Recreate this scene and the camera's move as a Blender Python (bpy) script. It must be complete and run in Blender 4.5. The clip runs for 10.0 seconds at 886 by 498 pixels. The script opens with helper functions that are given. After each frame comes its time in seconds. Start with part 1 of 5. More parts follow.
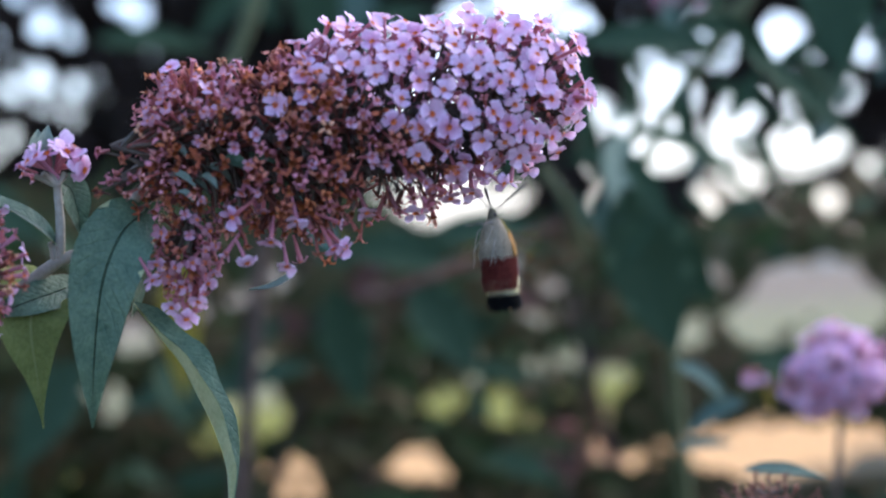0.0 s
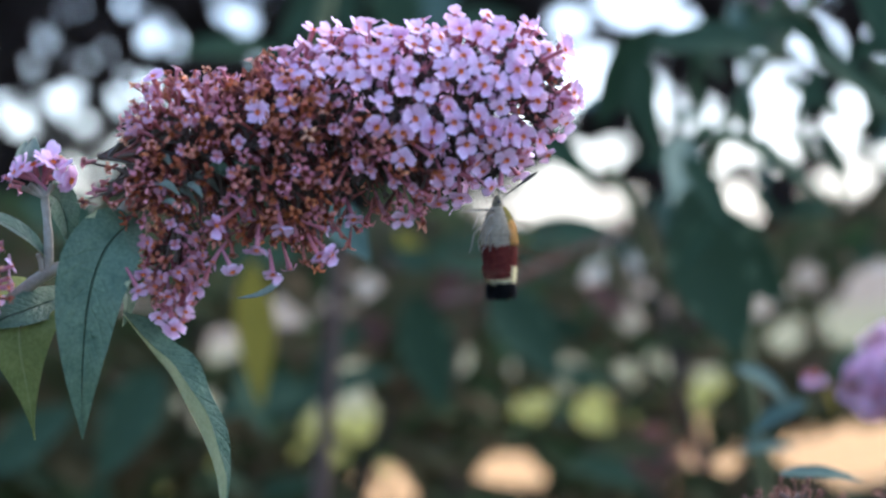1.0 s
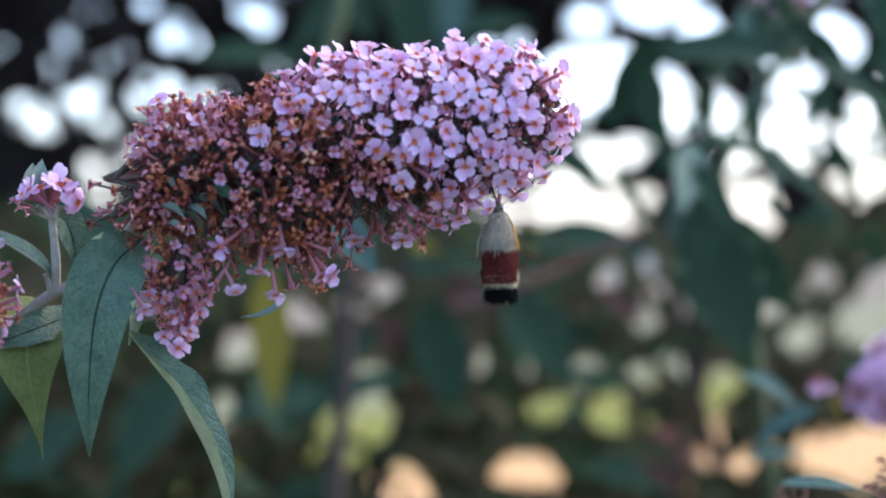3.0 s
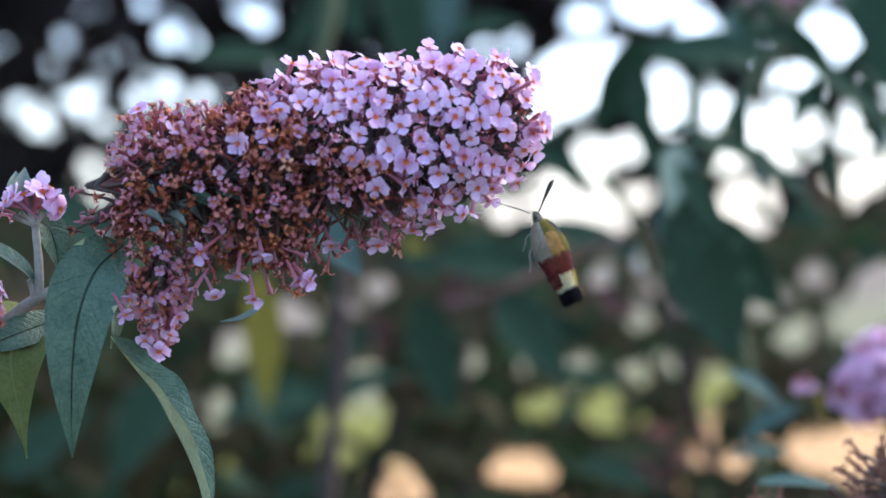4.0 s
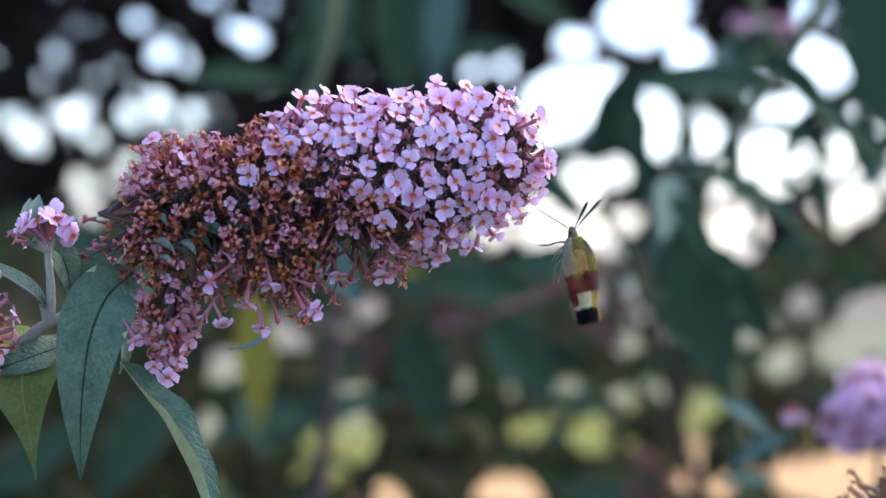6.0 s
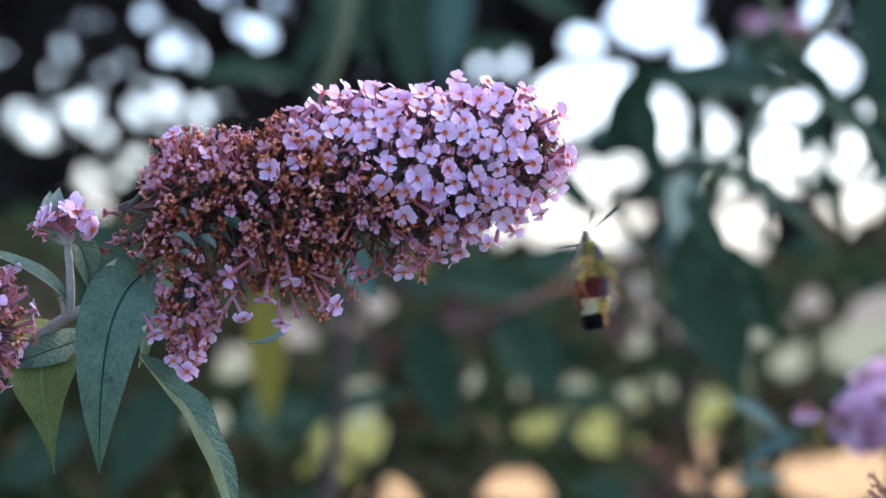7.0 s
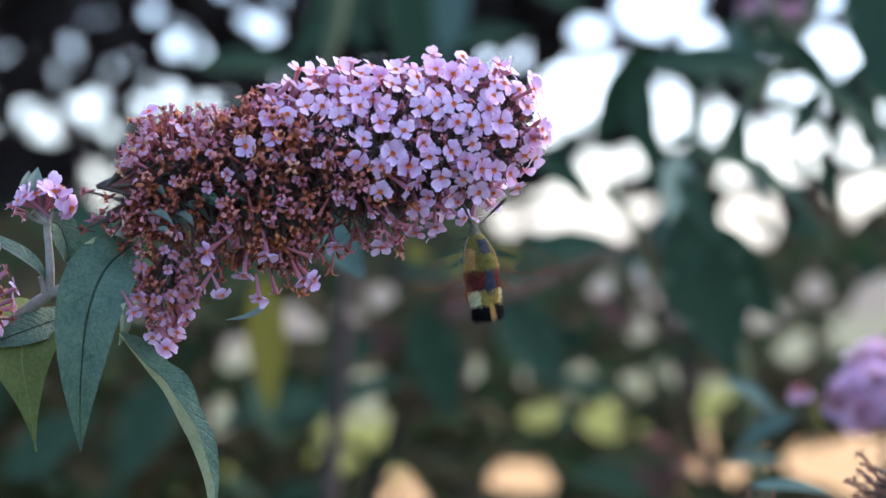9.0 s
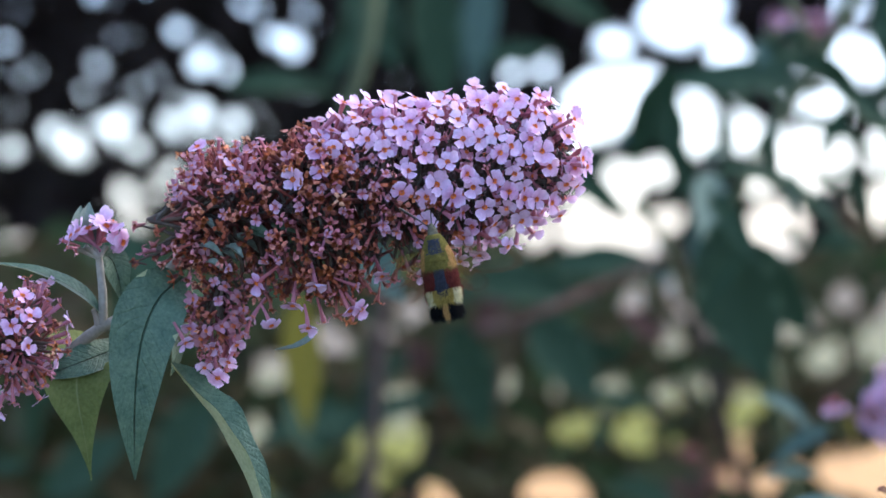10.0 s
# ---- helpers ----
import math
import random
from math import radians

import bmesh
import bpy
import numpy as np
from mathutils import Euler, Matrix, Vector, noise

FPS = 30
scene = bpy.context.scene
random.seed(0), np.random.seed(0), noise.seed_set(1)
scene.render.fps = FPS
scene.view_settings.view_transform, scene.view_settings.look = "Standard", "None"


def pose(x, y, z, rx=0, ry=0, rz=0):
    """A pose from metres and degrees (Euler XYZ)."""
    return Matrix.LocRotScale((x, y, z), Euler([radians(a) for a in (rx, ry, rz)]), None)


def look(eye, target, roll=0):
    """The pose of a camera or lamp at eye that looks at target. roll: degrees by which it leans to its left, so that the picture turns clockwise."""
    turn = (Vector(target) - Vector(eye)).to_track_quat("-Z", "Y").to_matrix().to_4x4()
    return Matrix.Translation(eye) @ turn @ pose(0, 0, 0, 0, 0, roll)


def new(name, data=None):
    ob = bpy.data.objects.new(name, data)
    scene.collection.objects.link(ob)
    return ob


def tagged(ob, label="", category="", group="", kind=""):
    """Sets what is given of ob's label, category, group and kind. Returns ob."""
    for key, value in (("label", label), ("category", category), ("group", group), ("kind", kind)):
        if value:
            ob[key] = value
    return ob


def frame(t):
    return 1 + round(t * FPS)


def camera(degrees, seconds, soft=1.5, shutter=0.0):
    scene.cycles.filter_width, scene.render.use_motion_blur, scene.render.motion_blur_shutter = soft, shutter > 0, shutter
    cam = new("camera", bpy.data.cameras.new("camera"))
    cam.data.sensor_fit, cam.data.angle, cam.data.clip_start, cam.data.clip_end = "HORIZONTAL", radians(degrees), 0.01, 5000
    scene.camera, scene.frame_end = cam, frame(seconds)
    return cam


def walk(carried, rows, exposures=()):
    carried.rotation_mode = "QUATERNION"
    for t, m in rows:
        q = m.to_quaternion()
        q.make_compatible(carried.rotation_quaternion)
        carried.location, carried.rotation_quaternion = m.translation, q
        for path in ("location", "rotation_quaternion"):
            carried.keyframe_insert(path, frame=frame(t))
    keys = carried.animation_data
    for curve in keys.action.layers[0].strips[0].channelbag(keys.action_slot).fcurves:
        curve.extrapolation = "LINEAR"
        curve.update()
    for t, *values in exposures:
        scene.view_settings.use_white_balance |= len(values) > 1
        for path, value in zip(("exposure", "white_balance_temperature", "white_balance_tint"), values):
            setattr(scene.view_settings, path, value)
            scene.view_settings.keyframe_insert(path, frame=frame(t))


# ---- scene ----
# A flowering shrub branch with a hovering moth; the camera is hand-held in front of it.
cam = camera(20.0, 10.0, soft=1.6, shutter=0.5)
PATH = [
    (0, (-0.04933, 0.04070, 1.28725), (-0.00761, 0.77950, 1.28172), 0.65),
    (0.5, (-0.02618, 0.03934, 1.28899), (-0.00657, 0.77906, 1.28372), 0.17),
    (1, (-0.01160, 0.04667, 1.28767), (-0.00672, 0.78664, 1.28336), -0.16),
    (1.5, (-0.01000, 0.04321, 1.29270), (-0.00893, 0.78320, 1.28945), -0.15),
    (2, (-0.00702, 0.03352, 1.28558), (-0.00353, 0.77347, 1.27824), 0.10),
    (2.5, (-0.00685, 0.03589, 1.29008), (-0.00596, 0.77587, 1.28482), -0.08),
    (4, (0.00223, 0.01894, 1.29664), (0.00027, 0.75892, 1.29041), -0.43),
    (4.5, (0.00604, 0.00977, 1.29455), (0.00579, 0.74974, 1.28814), -0.49),
    (5, (0.00201, 0.00760, 1.29787), (-0.00116, 0.74759, 1.29579), -0.26),
    (5.5, (-0.00063, 0.00423, 1.30082), (-0.00025, 0.74423, 1.30045), 0.13),
    (7, (-0.00755, 0.00433, 1.30006), (-0.00687, 0.74433, 1.29864), 0.83),
    (7.5, (-0.00405, 0.00141, 1.30005), (-0.00448, 0.74141, 1.29981), 0.63),
    (8, (-0.00426, -0.00406, 1.30394), (-0.00691, 0.73594, 1.30404), 0.46),
    (8.5, (0.00249, 0.00243, 1.29474), (-0.00028, 0.74242, 1.29140), 0.24),
    (9, (0.00280, 0.00099, 1.29415), (-0.00011, 0.74098, 1.29131), 0.21),
    (9.5, (-0.00302, -0.01165, 1.30056), (-0.01303, 0.72829, 1.30047), -0.65),
    (10, (-0.00271, -0.01399, 1.29932), (-0.01308, 0.72594, 1.29972), -0.63),
]
walk(cam, [(t, look(eye, target, roll)) for t, eye, target, roll in PATH],
     exposures=[(0.0, 1.78, 5850.0, 15.0), (0.6, 1.88, 5900.0, 14.5), (1.2, 1.97, 5910.0, 14.0), (10.0, 1.95, 5960.0, 14.2)])
cam.data.dof.use_dof = True
cam.data.dof.focus_distance = 0.735
cam.data.dof.aperture_fstop = 9.6

# ---- light: bright even sky of a late afternoon, the shrub in open shade ----
world = bpy.data.worlds.new("sky")
scene.world = world
world.use_nodes = True
wn = world.node_tree
sky = wn.nodes.new("ShaderNodeTexSky")
sky.sky_type = "NISHITA"
sky.sun_disc = False
sky.sun_elevation = radians(44)
sky.sun_rotation = radians(60)
sky.air_density, sky.dust_density, sky.ozone_density = 0.7, 1.5, 0.9
wn.nodes["Background"].inputs["Strength"].default_value = 0.15
wn.links.new(sky.outputs["Color"], wn.nodes["Background"].inputs["Color"])

sun_data = bpy.data.lights.new("sun", "SUN")
sun_data.energy, sun_data.angle, sun_data.color = 0.8, radians(40), (1.0, 0.95, 0.88)
sun = new("sun", sun_data)
sun.matrix_world = look((3.74, 2.90, 5.47), (0.0, 0.74, 1.3))

rng = random.Random(7)


# ---- materials ----
def material(name, rough=0.6):
    m = bpy.data.materials.new(name)
    m.use_nodes = True
    m.node_tree.nodes["Principled BSDF"].inputs["Roughness"].default_value = rough
    return m


def ramp(m, fac, stops):
    node = m.node_tree.nodes.new("ShaderNodeValToRGB")
    while len(node.color_ramp.elements) < len(stops):
        node.color_ramp.elements.new(0.5)
    for e, (p, c) in zip(node.color_ramp.elements, stops):
        e.position, e.color = p, (*c, 1)
    m.node_tree.links.new(fac, node.inputs["Fac"])
    return node.outputs["Color"]


def grain(m, scale, detail=4.0, rough=0.6, space="Object"):
    n = m.node_tree.nodes
    tex, co = n.new("ShaderNodeTexNoise"), n.new("ShaderNodeTexCoord")
    tex.inputs["Scale"].default_value, tex.inputs["Detail"].default_value = scale, detail
    tex.inputs["Roughness"].default_value = rough
    m.node_tree.links.new(co.outputs[space], tex.inputs["Vector"])
    return tex.outputs["Fac"]


def mixed(m, fac, a, b, mode="MIX"):
    node = m.node_tree.nodes.new("ShaderNodeMix")
    node.data_type, node.blend_type = "RGBA", mode
    for key, v in ((0, fac), (6, a), (7, b)):
        if hasattr(v, "is_linked"):
            m.node_tree.links.new(v, node.inputs[key])
        else:
            node.inputs[key].default_value = v if key == 0 else (*v, 1)
    return node.outputs[2]


def calc(m, op, a, b=0.0):
    node = m.node_tree.nodes.new("ShaderNodeMath")
    node.operation = op
    for key, v in ((0, a), (1, b)):
        if hasattr(v, "is_linked"):
            m.node_tree.links.new(v, node.inputs[key])
        else:
            node.inputs[key].default_value = v
    return node.outputs[0]


def relief(m, height, strength, distance):
    node = m.node_tree.nodes.new("ShaderNodeBump")
    node.inputs["Strength"].default_value, node.inputs["Distance"].default_value = strength, distance
    m.node_tree.links.new(height, node.inputs["Height"])
    m.node_tree.links.new(node.outputs["Normal"], m.node_tree.nodes["Principled BSDF"].inputs["Normal"])


def paint(m, color):
    m.node_tree.links.new(color, m.node_tree.nodes["Principled BSDF"].inputs["Base Color"])


def thin(m, share, color):
    """Lets part of the light pass through a thin leaf or petal."""
    t = m.node_tree
    tr, mx = t.nodes.new("ShaderNodeBsdfTranslucent"), t.nodes.new("ShaderNodeMixShader")
    mx.inputs[0].default_value = share
    t.links.new(color, tr.inputs["Color"])
    t.links.new(t.nodes["Principled BSDF"].outputs[0], mx.inputs[1])
    t.links.new(tr.outputs[0], mx.inputs[2])
    t.links.new(mx.outputs[0], t.nodes["Material Output"].inputs["Surface"])


def chance(m, island=False):
    n = m.node_tree.nodes
    if island:
        return n.new("ShaderNodeNewGeometry").outputs["Random Per Island"]
    return n.new("ShaderNodeObjectInfo").outputs["Random"]


def speckled(name, dark, light, scale, rough=0.7, bump=0.3, depth=0.0003, pass_light=0.0, vary=None, island=False):
    """Two tones broken up at two scales, with fine relief; vary: a third tone that some pieces lean to."""
    m = material(name, rough)
    fine, broad = grain(m, scale), grain(m, scale * 0.17, 2.0)
    both = calc(m, "ADD", calc(m, "MULTIPLY", fine, 0.6), calc(m, "MULTIPLY", broad, 0.4))
    c = ramp(m, both, [(0.32, dark), (0.68, light)])
    if vary:
        c = mixed(m, chance(m, island), c, mixed(m, 0.7, c, vary))
    paint(m, c)
    if bump:
        relief(m, fine, bump, depth)
    if pass_light:
        thin(m, pass_light, c)
    return m


def leaf_material(name, dark, light, vein, vein_share=0.5, bump=0.5, pass_light=0.15, rough=0.5, vary=None):
    """A leaf's surface: side veins run from the midrib along the leaf's own measure."""
    m = material(name, rough)
    n, t = m.node_tree.nodes, m.node_tree
    uv, sep = n.new("ShaderNodeTexCoord"), n.new("ShaderNodeSeparateXYZ")
    t.links.new(uv.outputs["UV"], sep.inputs[0])
    across = calc(m, "ABSOLUTE", calc(m, "SUBTRACT", sep.outputs["Y"], 0.5))
    wob = calc(m, "MULTIPLY", grain(m, 90.0, 2.0), 0.9)
    run = calc(m, "ADD", calc(m, "SUBTRACT", calc(m, "MULTIPLY", sep.outputs["X"], 15.0), calc(m, "MULTIPLY", across, 5.0)), wob)
    saw = calc(m, "ABSOLUTE", calc(m, "SUBTRACT", calc(m, "FRACT", run), 0.5))
    side = calc(m, "SUBTRACT", 1.0, calc(m, "MINIMUM", calc(m, "MULTIPLY", saw, 7.0), 1.0))
    mid = calc(m, "SUBTRACT", 1.0, calc(m, "MINIMUM", calc(m, "MULTIPLY", across, 46.0), 1.0))
    lines = calc(m, "MAXIMUM", calc(m, "MULTIPLY", side, 0.15), mid)
    fine, broad = grain(m, 900.0, 3.0), grain(m, 130.0, 4.0)
    base = ramp(m, calc(m, "ADD", calc(m, "MULTIPLY", fine, 0.5), calc(m, "MULTIPLY", broad, 0.5)), [(0.33, dark), (0.67, light)])
    if vary:
        base = mixed(m, chance(m), base, mixed(m, 0.6, base, vary))
    c = mixed(m, calc(m, "MULTIPLY", lines, vein_share), base, vein)
    paint(m, c)
    relief(m, calc(m, "SUBTRACT", calc(m, "ADD", calc(m, "MULTIPLY", fine, 0.5), calc(m, "MULTIPLY", broad, 0.9)), lines), bump, 0.0006)
    if pass_light:
        thin(m, pass_light, c)
    return m


def petal_material(name, heart, body, rim, vary):
    """A lobe that pales from the throat to its rim, with fine streaks and a tone of its own."""
    m = material(name, 0.62)
    n, t = m.node_tree.nodes, m.node_tree
    uv, sep = n.new("ShaderNodeTexCoord"), n.new("ShaderNodeSeparateXYZ")
    t.links.new(uv.outputs["UV"], sep.inputs[0])
    fine, blotch = grain(m, 900.0, 3.0), grain(m, 260.0, 2.0)
    run = calc(m, "ADD", sep.outputs["X"], calc(m, "MULTIPLY", calc(m, "SUBTRACT", blotch, 0.5), 0.35))
    c = ramp(m, run, [(0.22, heart), (0.48, body), (0.97, rim)])
    c = mixed(m, chance(m), c, mixed(m, 0.65, c, vary))
    c = mixed(m, 1.0, c, ramp(m, fine, [(0.3, (0.86, 0.83, 0.86)), (0.7, (1.08, 1.07, 1.08))]), "MULTIPLY")
    paint(m, c)
    relief(m, fine, 0.25, 0.0002)
    thin(m, 0.32, c)
    return m


PETAL = petal_material("lilac_petal", (0.66, 0.26, 0.44), (0.78, 0.42, 0.645), (0.89, 0.655, 0.84), (0.90, 0.74, 0.89))
FADED = speckled("faded_petal", (0.45, 0.19, 0.27), (0.72, 0.42, 0.53), 500.0, 0.7, 0.3, 0.0003, 0.2, (0.34, 0.12, 0.10))
STUB = petal_material("fading_pink_petal", (0.55, 0.20, 0.26), (0.72, 0.42, 0.56), (0.80, 0.58, 0.70), (0.58, 0.30, 0.36))
THROAT = speckled("orange_throat", (0.55, 0.09, 0.015), (0.88, 0.27, 0.04), 900.0, 0.6, 0.0)
TUBE = speckled("corolla_tube", (0.42, 0.09, 0.09), (0.62, 0.21, 0.22), 500.0, 0.6, 0.2, 0.0002, 0.2, (0.54, 0.24, 0.34))



def withered(name, tones, scale, pass_light, island=False):
    """Each piece takes one of the tones by chance, broken up by fine stains."""
    m = material(name, 0.8)
    fine = grain(m, scale)
    c = ramp(m, chance(m, island), tones)
    c = mixed(m, 1.0, c, ramp(m, fine, [(0.3, (0.50, 0.44, 0.42)), (0.7, (1.5, 1.40, 1.3))]), "MULTIPLY")
    paint(m, c)
    relief(m, fine, 0.5, 0.0004)
    if pass_light:
        thin(m, pass_light, c)
    return m


TONES = [(0.0, (0.176, 0.056, 0.042)), (0.16, (0.459, 0.129, 0.058)), (0.32, (0.324, 0.111, 0.072)), (0.38, (0.701, 0.259, 0.105)), (0.44, (0.707, 0.422, 0.274)), (0.50, (0.405, 0.136, 0.105)), (0.60, (0.539, 0.160, 0.084)), (0.70, (0.728, 0.344, 0.286)), (0.82, (0.675, 0.295, 0.378)), (0.92, (0.405, 0.136, 0.182)), (1.0, (0.594, 0.221, 0.260))]
DRY = withered("dried_petal", TONES, 600.0, 0.15)
DRYMASS = withered("dried_petal_mass", TONES, 600.0, 0.15, True)
# orange-brown throat, darkened so the colour carries the hollow's shade
DRYCUP = speckled("shaded_dried_throat", (0.10, 0.022, 0.008), (0.50, 0.15, 0.035), 500.0, 0.8, 0.3, 0.0003, 0.0, (0.14, 0.03, 0.02))
DRYTUBE = withered("dried_tube", [(0.0, (0.09, 0.035, 0.030)), (0.4, (0.22, 0.065, 0.050)), (0.75, (0.34, 0.10, 0.085)), (1.0, (0.34, 0.15, 0.17))], 500.0, 0.0)
HUSK = withered("seed_husk", [(0.0, (0.075, 0.034, 0.024)), (0.5, (0.19, 0.085, 0.052)), (1.0, (0.31, 0.15, 0.10))], 500.0, 0.0)
CALYX = speckled("calyx_felt", (0.05, 0.035, 0.03), (0.16, 0.15, 0.11), 600.0, 0.9, 0.4, 0.0003, 0.0, (0.10, 0.05, 0.03), True)
INNER = speckled("inner_tubes", (0.045, 0.026, 0.022), (0.14, 0.065, 0.055), 600.0, 0.9, 0.4, 0.0003, 0.0, (0.11, 0.13, 0.10), True)
FELT = speckled("stem_felt", (0.20, 0.175, 0.13), (0.40, 0.36, 0.28), 420.0, 0.95, 0.5, 0.0003)
BARK = speckled("brown_bark", (0.035, 0.022, 0.018), (0.11, 0.07, 0.05), 60.0, 0.9, 0.8, 0.004)
REDBARK = speckled("reddish_bark", (0.10, 0.045, 0.030), (0.22, 0.105, 0.07), 80.0, 0.9, 0.6, 0.002)
GREENWOOD = speckled("green_twig", (0.05, 0.07, 0.03), (0.13, 0.15, 0.06), 120.0, 0.8, 0.4, 0.001)
LEAFTOP = leaf_material("leaf_upper", (0.042, 0.098, 0.052), (0.150, 0.235, 0.135), (0.032, 0.072, 0.046), 0.34, 1.5)
LEAFUNDER = leaf_material("leaf_underside", (0.40, 0.44, 0.21), (0.66, 0.68, 0.38), (0.36, 0.40, 0.22), 0.6, 0.6, 0.3, 0.85)
FELTLEAF = leaf_material("felted_bract", (0.20, 0.26, 0.19), (0.36, 0.42, 0.33), (0.42, 0.47, 0.38), 0.4, 0.5, 0.25, 0.85)
# the pale underside again, darkened to olive for a leaf that gets little light
SHADEDUNDER = leaf_material("shaded_olive_underside", (0.125, 0.160, 0.036), (0.250, 0.285, 0.080), (0.38, 0.41, 0.18), 0.7, 0.5, 0.3, 0.85)
BUSHTOP = leaf_material("shrub_leaf_upper", (0.019, 0.047, 0.021), (0.050, 0.094, 0.043), (0.05, 0.10, 0.06), 0.4, 0.4, 0.28, 0.68, (0.064, 0.112, 0.062))
BUSHUNDER = leaf_material("shrub_leaf_underside", (0.07, 0.12, 0.06), (0.13, 0.19, 0.11), (0.18, 0.24, 0.15), 0.5, 0.4, 0.25, 0.8)
PALETOP = leaf_material("pale_leaf_upper", (0.078, 0.132, 0.098), (0.130, 0.198, 0.150), (0.18, 0.24, 0.20), 0.4, 0.4, 0.15, 0.65)
BROWNLEAF = leaf_material("brown_dead_leaf", (0.07, 0.028, 0.020), (0.17, 0.075, 0.045), (0.12, 0.05, 0.03), 0.4, 0.4, 0.2, 0.8)
YELLOW = leaf_material("yellow_leaf", (0.24, 0.19, 0.010), (0.40, 0.31, 0.02), (0.45, 0.40, 0.08), 0.4, 0.4, 0.3, 0.6)
for m in (BUSHTOP, BUSHUNDER, PALETOP):
    m.node_tree.nodes["Principled BSDF"].inputs["Specular IOR Level"].default_value = 0.15
# leaf tone near black, standing in for shade within the crown
CROWN = speckled("shaded_tree_leaf", (0.010, 0.009, 0.007), (0.029, 0.025, 0.018), 30.0, 0.9, 0.0, 0.001, 0.05, (0.035, 0.022, 0.02), True)
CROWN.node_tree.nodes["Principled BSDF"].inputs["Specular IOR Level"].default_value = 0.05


# ---- mesh helpers ----
def finish(name, verts, faces, mats, ids=None, uvs=None, smooth=True):
    me = bpy.data.meshes.new(name)
    me.from_pydata([tuple(v) for v in verts], [], faces)
    for m in mats:
        me.materials.append(m)
    if ids:
        me.polygons.foreach_set("material_index", ids)
    if smooth:
        me.polygons.foreach_set("use_smooth", [True] * len(me.polygons))
    if uvs:
        layer = me.uv_layers.new(name="leaf")
        idx = np.empty(len(me.loops), dtype=np.int32)
        me.loops.foreach_get("vertex_index", idx)
        layer.data.foreach_set("uv", np.asarray(uvs, dtype=np.float32)[idx].ravel())
    me.update()
    return me


def under(name, me, parent, label="", at=None):
    ob = new(name, me)
    ob.parent = parent
    if at is not None:
        ob.matrix_basis = at
    if label:
        ob["label"] = label
    return ob


def thing(name, label, category, group="", at=(0, 0, 0)):
    ob = new(name)
    ob.location = at
    ob.empty_display_size = 0.01
    return tagged(ob, label, category, group)


def spline(points, n):
    """A smooth run of n + 1 places through the given ones."""
    p = [Vector(q) for q in points]
    p = [p[0] * 2 - p[1]] + p + [p[-1] * 2 - p[-2]]
    out = []
    for i in range(n + 1):
        s = i / n * (len(p) - 3)
        k = min(int(s), len(p) - 4)
        u = s - k
        a, b, c, d = p[k:k + 4]
        out.append(0.5 * ((2 * b) + (c - a) * u + (2 * a - 5 * b + 4 * c - d) * u * u + (3 * b - a - 3 * c + d) * u ** 3))
    return out


def tube(verts, faces, points, radii, sides=7, cap=True):
    """Adds a round stem along the points; radii as (start, end) or one for each point."""
    n = len(points)
    if len(radii) == 2 and n != 2:
        radii = [radii[0] + (radii[1] - radii[0]) * i / (n - 1) for i in range(n)]
    first = len(verts)
    up = Vector((0.13, 0.97, 0.21))
    for i, p in enumerate(points):
        t = (points[min(i + 1, n - 1)] - points[max(i - 1, 0)]).normalized()
        a = t.cross(up).normalized()
        b = t.cross(a)
        for k in range(sides):
            w = 2 * math.pi * k / sides
            verts.append(p + (a * math.cos(w) + b * math.sin(w)) * radii[i])
    for i in range(n - 1):
        for k in range(sides):
            q = first + i * sides
            faces.append((q + k, q + (k + 1) % sides, q + sides + (k + 1) % sides, q + sides + k))
    if cap:
        faces.append(tuple(first + k for k in range(sides)))
        faces.append(tuple(first + (n - 1) * sides + k for k in reversed(range(sides))))


def stem_mesh(name, runs, mat, sides=8, step=6, lump=0.0):
    v, f = [], []
    for points, r0, r1 in runs:
        pts = spline(points, step * (len(points) - 1))
        rr = [r0 + (r1 - r0) * i / (len(pts) - 1) + lump * noise.noise(p * 300) for i, p in enumerate(pts)]
        tube(v, f, pts, rr, sides)
    return finish(name, v, f, [mat])


